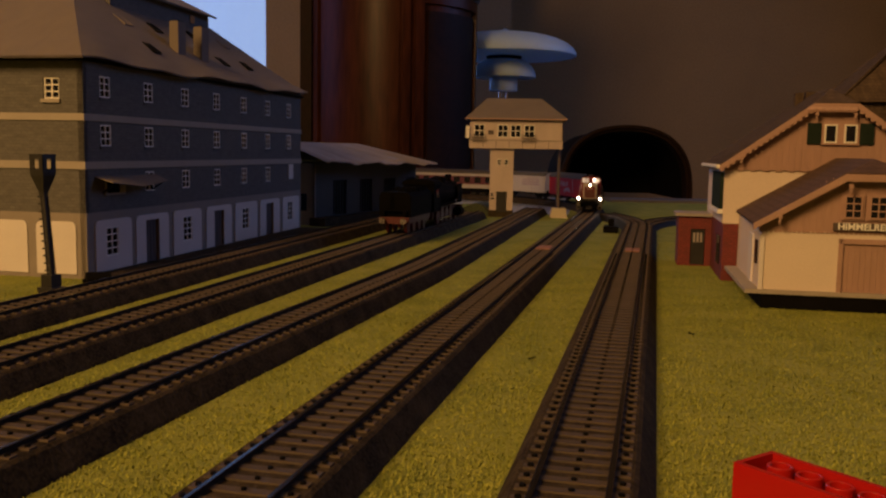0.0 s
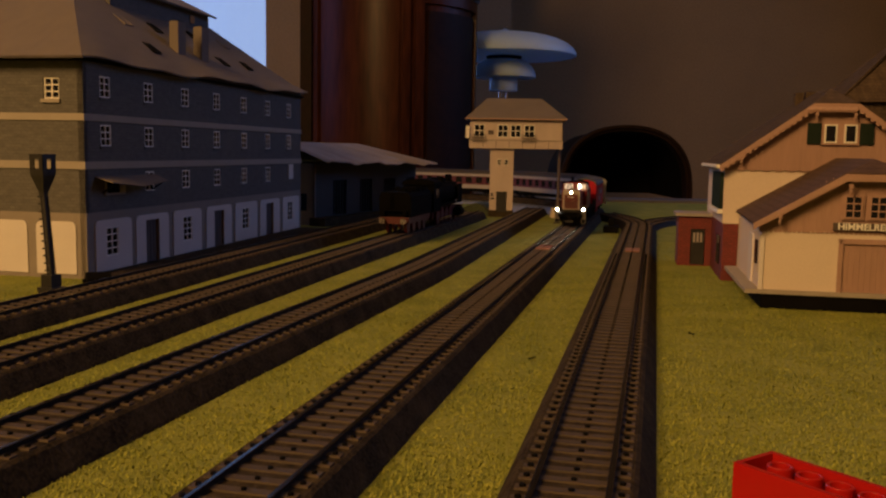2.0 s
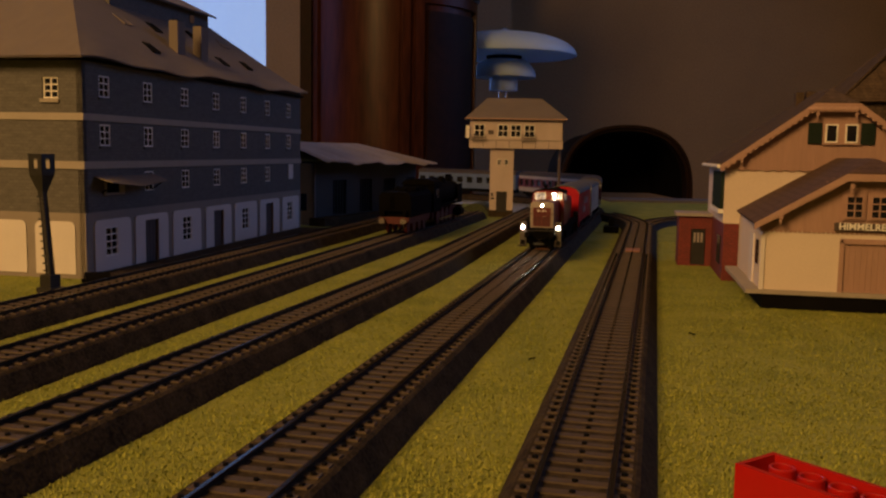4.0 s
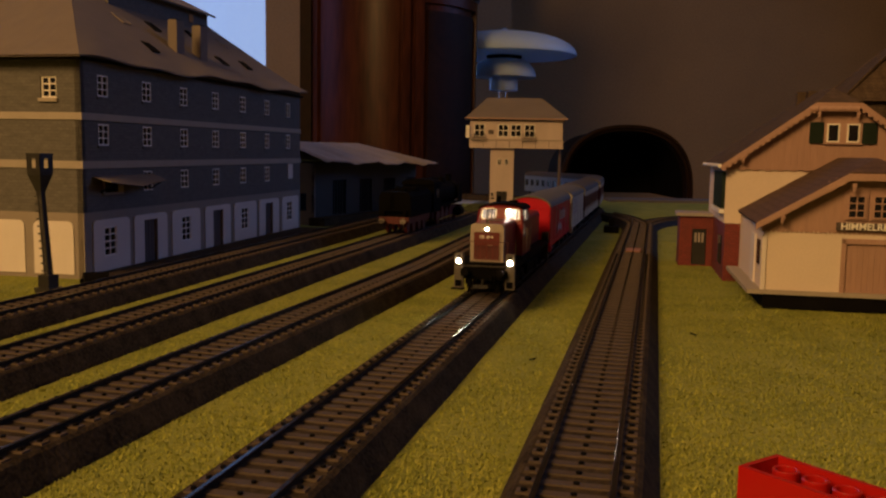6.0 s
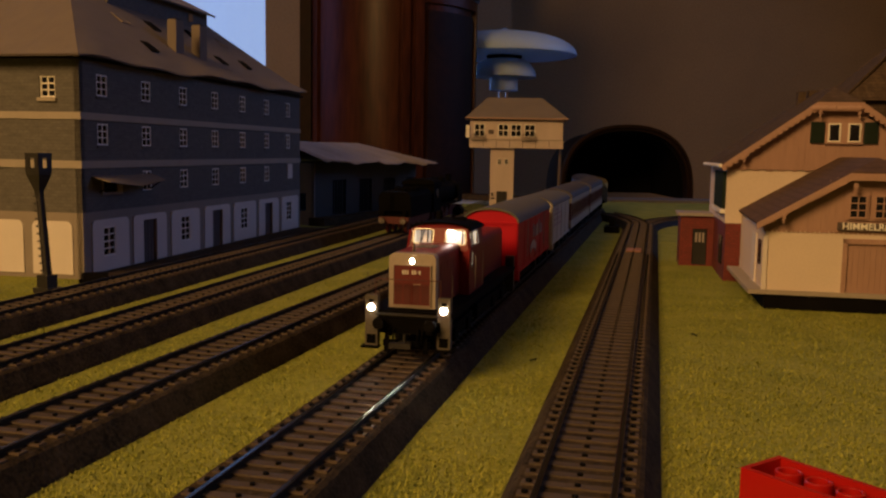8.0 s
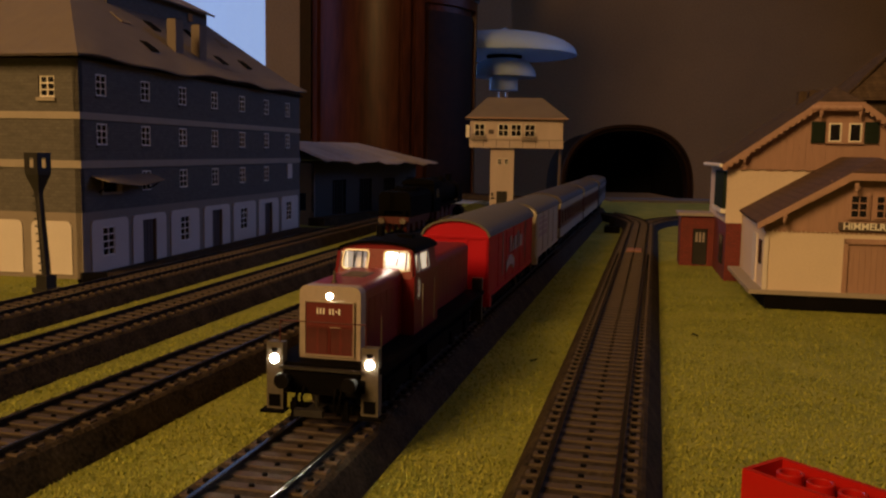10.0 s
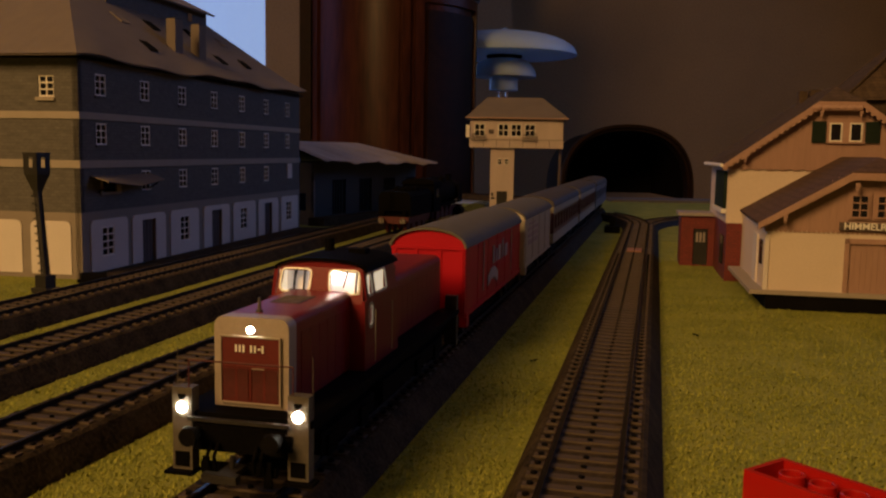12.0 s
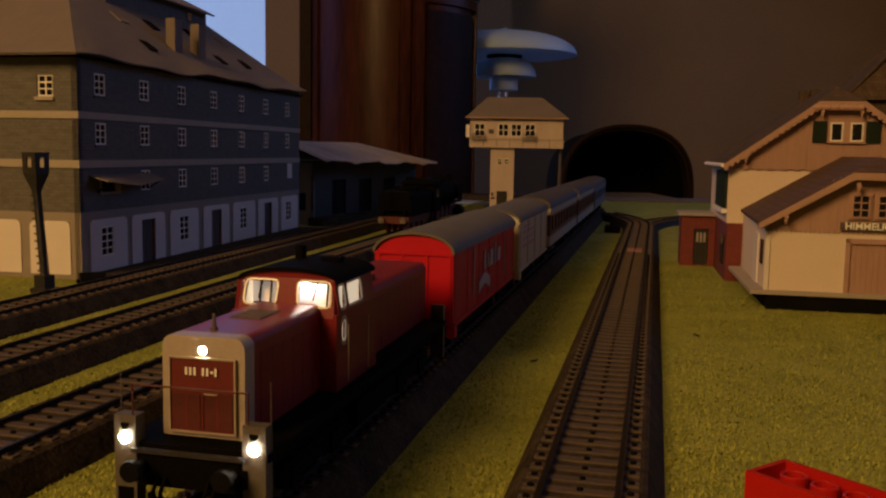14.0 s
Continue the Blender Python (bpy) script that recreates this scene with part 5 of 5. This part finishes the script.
    arch = [(12.2 * math.cos(math.pi * k / n), 42.6 + 2.9 * math.sin(math.pi * k / n) ** .85) for k in range(n + 1)]
    for y in (fy + 2.3, by - 3.3):
        part("cab_arch", prism(B(), arch, y, y + 1), LOCO_RED, d, "wine-red arch under the roof")
    part("exhaust", rod(B(), (-5.2, 70, 45), (-5.2, 70, 49.6), 1.5, seg=16), DEEP_BLACK, d, "black exhaust stub", smooth=True)
    part("roof_horn", box(B(), 2, 7, 66, 70, 45.4, 47.2), DEEP_BLACK, d, bevel=.4)
    part("roof_vent", box(B(), -6, 6, 92, 100, 36.8, 38.6), LOCO_RED, d, bevel=.5)
    for s in (-1, 1):
        for k in range(6):
            x = s * 8.96
            y = 14 + k * 5.6
            part("hood_door", box(B(), min(x, x + s * .25), max(x, x + s * .1), y, y + 5.45, 18.5, 33.5), LOCO_RED, d)
        for k in range(10):
            x = s * 9.9
            y = 82 + k * 6.2
            part("hood_door", box(B(), min(x, x + s * .25), max(x, x + s * .1), y, y + 6.05, 18.5, 33), LOCO_RED, d)
    return d


def boxcar(name, label, L, body, roof, crown, zt, group="wagons of the train", logo=False, ends=None):
    v = thing(name, at(0, 0, 10), label, "wagon", group)
    part("underframe", box(B(), -12, 12, 2, L - 2, 7.6, 10.5), BLACK, v, "black underframe", bevel=.4)
    part("body", box(B(), -15, 15, 0, L, 10.4, zt), body, v, bevel=.5)
    n = 16
    top = [(15.0 * math.cos(math.pi * k / n), zt + crown * math.sin(math.pi * k / n)) for k in range(n + 1)]
    for y0 in (0.2, L - 1.2):
        part("end_arch", prism(B(), top, y0, y0 + 1.0), body, v)
    rt = B()
    outer = [(15.8 * math.cos(math.pi * k / n), zt - .3 + (crown + .8) * math.sin(math.pi * k / n)) for k in range(n + 1)]
    inner = [(14.8 * math.cos(math.pi * k / n), zt - .3 + (crown - .2) * math.sin(math.pi * k / n)) for k in range(n, -1, -1)]
    prism(rt, outer + inner, -1, L + 1)
    part("roof", rt, roof, v, "curved grey roof", smooth=True)
    for s in (-1, 1):
        for k in range(7 if logo else 0):
            y = 3 + (L - 6) * k / 6
            part("side_rib", box(B(), s * 15 - .18, s * 15 + .18, y - .35, y + .35, 11, zt - 1), body, v)
        part("side_rail", box(B(), s * 15 - .6, s * 15 + .6, 1, L - 1, 10.4, 12), body, v)
    for y in (-.5, L + .2):
        for x in (-13.6, -4.8, 4.8, 13.6):
            part("end_rib", box(B(), x - .7, x + .7, y, y + .6, 11, zt), body, v)
        part("end_rail", box(B(), -15.2, 15.2, y - .2, y + .6, zt - 1.2, zt), body, v)
    buffers(v, 2, -1), buffers(v, L - 2, 1)
    for y in (L * .17, L * .83):
        wheelset(v, y, 5.6)
        for s in (-1, 1):
            b2 = B()
            prism(b2, [(y - 8, 9), (y + 8, 9), (y + 3, 2.6), (y - 3, 2.6)], s * 11.4 - .7, s * 11.4 + .7, "x")
            part("axle_guard", b2, BLACK, v)
    part("step", box(B(), 13, 16, -.6, 4, 6.5, 10.4), body, v)
    if logo:
        # a plain white emblem and stripes, the side's shade put into their colour
        for s in (-1, 1):
            x = s * 15.3
            for y0, y1, z0, z1 in ((36, 37.2, 16, 37), (110, 111.2, 16, 37)):
                part("white_stripe", box(B(), min(x, x + s * .3), max(x, x + s * .3), y0, y1, z0, z1), PRINT, v, "white upright stripe")
            bm = B()
            for k in range(8):
                y, z = 47 + k * 3.2, 18.2 + 2.2 * math.sin(k * .5)
                prism(bm, [(y, z - 2.2), (y + 3.2, z - 2.0 + .5), (y + 3.2, z + 3.4), (y, z + 2.8)], min(x, x + s * .3), max(x, x + s * .3), "x")
            part("emblem", bm, PRINT, v, "white swash emblem")
            for k, (a, b, c) in enumerate(((58, 62, 8), (66, 69, 6), (72, 79, 7), (83, 86, 9), (90, 98, 6))):
                part("emblem_bar", box(B(), min(x, x + s * .3), max(x, x + s * .3), a, b, 25, 25 + c), PRINT, v)
    else:
        # pinkish print in plain bars
        for s in (-1, 1):
            x = s * 15.0
            for a, b, z0, z1 in ((14, 56, 30, 32), (14, 56, 26, 28.6), (14, 56, 22, 24.8), (18, 44, 33.4, 34.6)):
                part("print_bar", box(B(), min(x, x + s * .2), max(x, x + s * .2), a, b, z0, z1), PRINT, v, "pale reddish print bar")
            for k in range(5):
                y = 4 + (L - 8) * k / 4
                part("side_rib", box(B(), min(x, x + s * .4), max(x, x + s * .4), y - .4, y + .4, 11, zt - 1), body, v)
    return v


def coach(label, L, low, mid, high, roof, group="coaches of the train"):
    v = thing("passenger_coach", at(0, 0, 10), label, "railway coach", group)
    part("underframe", box(B(), -10, 10, 6, L - 6, 5.5, 11), BLACK, v, "black underframe", bevel=.6)
    for y0, y1, z0, z1, m_, nm in ((0, L, 11, 18, low, "lower_side"), (0, L, 32.5, 37.5, high, "upper_side")):
        part(nm, box(B(), -15.4, 15.4, y0, y1, z0, z1), m_, v)
    n = int(L // 19)
    pitch = L / n
    hol = [(6 + k * pitch, k * pitch + pitch - 2.5, 21, 31) for k in range(n)]
    for s in (-1, 1):
        part("window_band", grid_wall(B(), L, 32.5, 1, hol, 18), mid, v, "window band", m=at(-14.4 if s < 0 else 15.4, 0, 0, 0, 0, 90))
        for a, b, c, e in hol:
            x = s * 14.2
            part("window", box(B(), min(x, x - s * .5), max(x, x - s * .5), a, b, c, e), PANE, v)
    for y in (0, L - 1):
        part("end_wall", box(B(), -14.4, 14.4, y, y + 1, 18, 32.5), mid, v)
        part("gangway", box(B(), -6, 6, y - 2, y + 3, 11, 33), BLACK, v, bevel=.5)
    k_ = 14
    top = [(15.8 * math.cos(math.pi * k / k_), 37 + 7.6 * math.sin(math.pi * k / k_) ** .75) for k in range(k_ + 1)]
    part("roof", prism(B(), top, -.5, L + .5), roof, v, "grey-brown curved roof", smooth=True)
    buffers(v, 0, -1), buffers(v, L, 1)
    for y in (L * .16, L * .84):
        part("bogie", box(B(), -11.5, 11.5, y - 14, y + 14, 3.5, 8), BLACK, v, bevel=.8)
        wheelset(v, y - 9, 5), wheelset(v, y + 9, 5)
    return v


CREAM_COACH = mat("cream_coach", (0.37, 0.335, 0.29), 0.45, vary=0.06, bump=0.04)
COACH_ROOF = mat("coach_roof", (0.0525, 0.042, 0.0336), 0.6, vary=0.15, bump=0.1)
# each with the distance of its front from the lamps, and its length
TRAIN = [
    (diesel(), 0.0, 151.0),
    (boxcar("red_van", "bright red covered van with white emblem and grey roof", 142, VAN_RED, VAN_ROOF, 7.0, 38, logo=True), 166.0, 142.0),
    (boxcar("ivory_van", "ivory covered van with grey roof", 124, VAN_WHITE, VAN_ROOF, 6.0, 38), 326.0, 124.0),
    (coach("cream and wine-red passenger coach with grey roof", 205, CREAM_COACH, WINE, CREAM_COACH, COACH_ROOF), 466.0, 205.0),
    (coach("cream and wine-red passenger coach with grey roof", 205, CREAM_COACH, WINE, CREAM_COACH, COACH_ROOF), 686.0, 205.0),
    (coach("blue-grey passenger coach with grey roof", 205, BLUEGREY, BLUEGREY, BLUEGREY, COACH_ROOF), 906.0, 205.0),
]


def steam_engine():
    h = math.atan(LINES[3][1])
    y0 = 822
    e = thing("steam_locomotive", at(LINES[3][0] + LINES[3][1] * y0, y0, 10, 0, 0, -math.degrees(h)), "black steam locomotive parked tender first, red wheels and buffer beam", "locomotive")
    part("tender_frame", box(B(), -12, 12, 2, 84, 9, 15), STEAM_RED, e, "red tender frame", bevel=.5)
    part("buffer_beam", box(B(), -14, 14, 0, 2.2, 9.5, 15.5), STEAM_RED, e, "red buffer beam", bevel=.3)
    for s in (-1, 1):
        b = B()
        rod(b, (s * 10, 0, 12.3), (s * 10, -4, 12.3), 1.4, seg=14), rod(b, (s * 10, -4, 12.3), (s * 10, -5.2, 12.3), 2.7, seg=20)
        bf = part("buffer", b, DEEP_BLACK, e, smooth=True)
        part("buffer_rim", lathe(B(), [(2.75, 0), (2.75, .3), (2.5, .3), (2.5, 0)], 24), BAND, bf, "white buffer ring", m=at(s * 10, -5.2, 12.3, 90))
        part("lantern", box(B(), s * 10 - 1.6, s * 10 + 1.6, -1, 1.5, 16, 20.5), DEEP_BLACK, e, bevel=.4)
    part("tender_body", prism(B(), [(-15, 15.5), (15, 15.5), (15, 34), (12, 38), (-12, 38), (-15, 34)], 3, 82), DEEP_BLACK, e, "black tender body", bevel=.6)
    cb = B()
    rng = random.Random(5)
    for k in range(60):
        x, y, z = rng.uniform(-10, 10), rng.uniform(25, 76), 37.5 + rng.uniform(0, 3)
        box(cb, x - 2, x + 2, y - 2, y + 2, z - 1.5, z + 1.2)
    tagged(part("coal", cb, DEEP_BLACK, e, "heaped black coal"), kind="stuff")
    ld = B()
    for x in (-4, -1.5):
        rod(ld, (x, 2.4, 15), (x, 2.4, 37), .35, seg=6)
    for k in range(6):
        rod(ld, (-4, 2.4, 17 + 3.4 * k), (-1.5, 2.4, 17 + 3.4 * k), .3, seg=5)
    part("ladder", ld, DEEP_BLACK, e)
    part("step", box(B(), -12, 12, -1.5, 2, 20.8, 21.6), DEEP_BLACK, e)
    for y in (14, 34, 54, 72):
        bm = B()
        for s in (-1, 1):
            rod(bm, (s * 7.2, y, 5.8), (s * 10, y, 5.8), 5.8, seg=20)
        part("tender_wheels", bm, STEAM_RED, e, smooth=True)
    # cab
    part("cab", box(B(), -16, 16, 88, 116, 15, 42), DEEP_BLACK, e, "black cab", bevel=.5)
    for s in (-1, 1):
        part("cab_window", box(B(), s * 16 - .3, s * 16 + .3, 96, 108, 29, 38), PANE, e)
    part("cab_roof", prism(B(), crowned(17, 42, 43, 5), 85, 118), DEEP_BLACK, e, smooth=True)
    bl = B()
    rod(bl, (0, 116, 31), (0, 214, 31), 11.5, seg=32)
    part("boiler", bl, DEEP_BLACK, e, "black boiler", smooth=True)
    part("firebox", box(B(), -11, 11, 112, 140, 15, 34), DEEP_BLACK, e, bevel=2)
    sm = B()
    rod(sm, (0, 214, 31), (0, 230, 31), 12.2, seg=32)
    part("smokebox", sm, DEEP_BLACK, e, smooth=True)
    part("chimney", lathe(B(), [(4.2, 40), (3.6, 44), (3.6, 49), (4.4, 50)], 20, (0, 220, 0)), DEEP_BLACK, e, smooth=True)
    for y in (150, 182):
        part("dome", lathe(B(), [(6, 38), (6, 44), (4.5, 47), (1.5, 48.5)], 24, (0, y, 0)), DEEP_BLACK, e, smooth=True)
    part("running_board", box(B(), -15, 15, 118, 226, 19, 20.2), DEEP_BLACK, e, "running board")
    for s in (-1, 1):
        part("smoke_deflector", box(B(), s * 14.5 - .5, s * 14.5 + .5, 208, 228, 20.2, 40), DEEP_BLACK, e)
        part("cylinder", rod(B(), (s * 13.5, 208, 9), (s * 13.5, 226, 9), 5, seg=20), DEEP_BLACK, e, smooth=True)
        part("main_frame", box(B(), s * 6 - 1, s * 6 + 1, 118, 232, 6, 16), STEAM_RED, e)
        for y in (132, 152, 172, 192):
            w = part("driving_wheel", rod(B(), (s * 7.2, y, 8.2), (s * 10, y, 8.2), 8.2, seg=28), STEAM_RED, e, "red spoked driving wheel", smooth=True)
            part("crank_pin", rod(B(), (s * 10, y, 5), (s * 11.5, y, 5), 1.1, seg=10), CHROME, w)
        part("coupling_rod", box(B(), s * 11 - .5, s * 11 + .5, 130, 194, 4.2, 6), CHROME, e, "steel coupling rod")
        part("leading_wheel", rod(B(), (s * 7.2, 217, 4.6), (s * 10, 217, 4.6), 4.6, seg=20), STEAM_RED, e, smooth=True)
    part("front_beam", box(B(), -14, 14, 231, 233, 9.5, 15.5), STEAM_RED, e)


steam_engine()
flock()

# ---- what moves ----
FRONT = [(0.0, 1217), (0.5, 1153), (1.0, 1090), (1.5, 1029), (2.0, 970), (2.5, 912), (3.0, 853), (3.5, 790), (4.0, 726), (4.5, 662.5), (5.0, 601), (5.5, 542), (6.0, 491.5), (6.5, 446.2), (7.0, 407.5), (7.5, 372.5), (8.0, 341.5),
         (8.5, 315.0), (9.0, 292.3), (9.5, 272.7), (10.0, 255.2), (10.5, 239.6), (11.0, 226.0), (11.5, 214.8), (12.0, 205.8), (12.5, 198.4), (13.0, 192.5), (13.5, 188.0), (14.0, 184.5)]


def motions():
    for car, back, length in TRAIN:
        rows = []
        for t, s in FRONT:
            a, b = back + length * .17, back + length * .83
            (ax, ay), _ = main_path(s + a)
            (bx, by), _ = main_path(s + b)
            h = math.atan2(bx - ax, by - ay)
            ox, oy = ax - math.sin(h) * length * .17, ay - math.cos(h) * length * .17
            rows.append((t, at(ox, oy, 10, 0, 0, -math.degrees(h))))
        walk(car, rows)


motions()
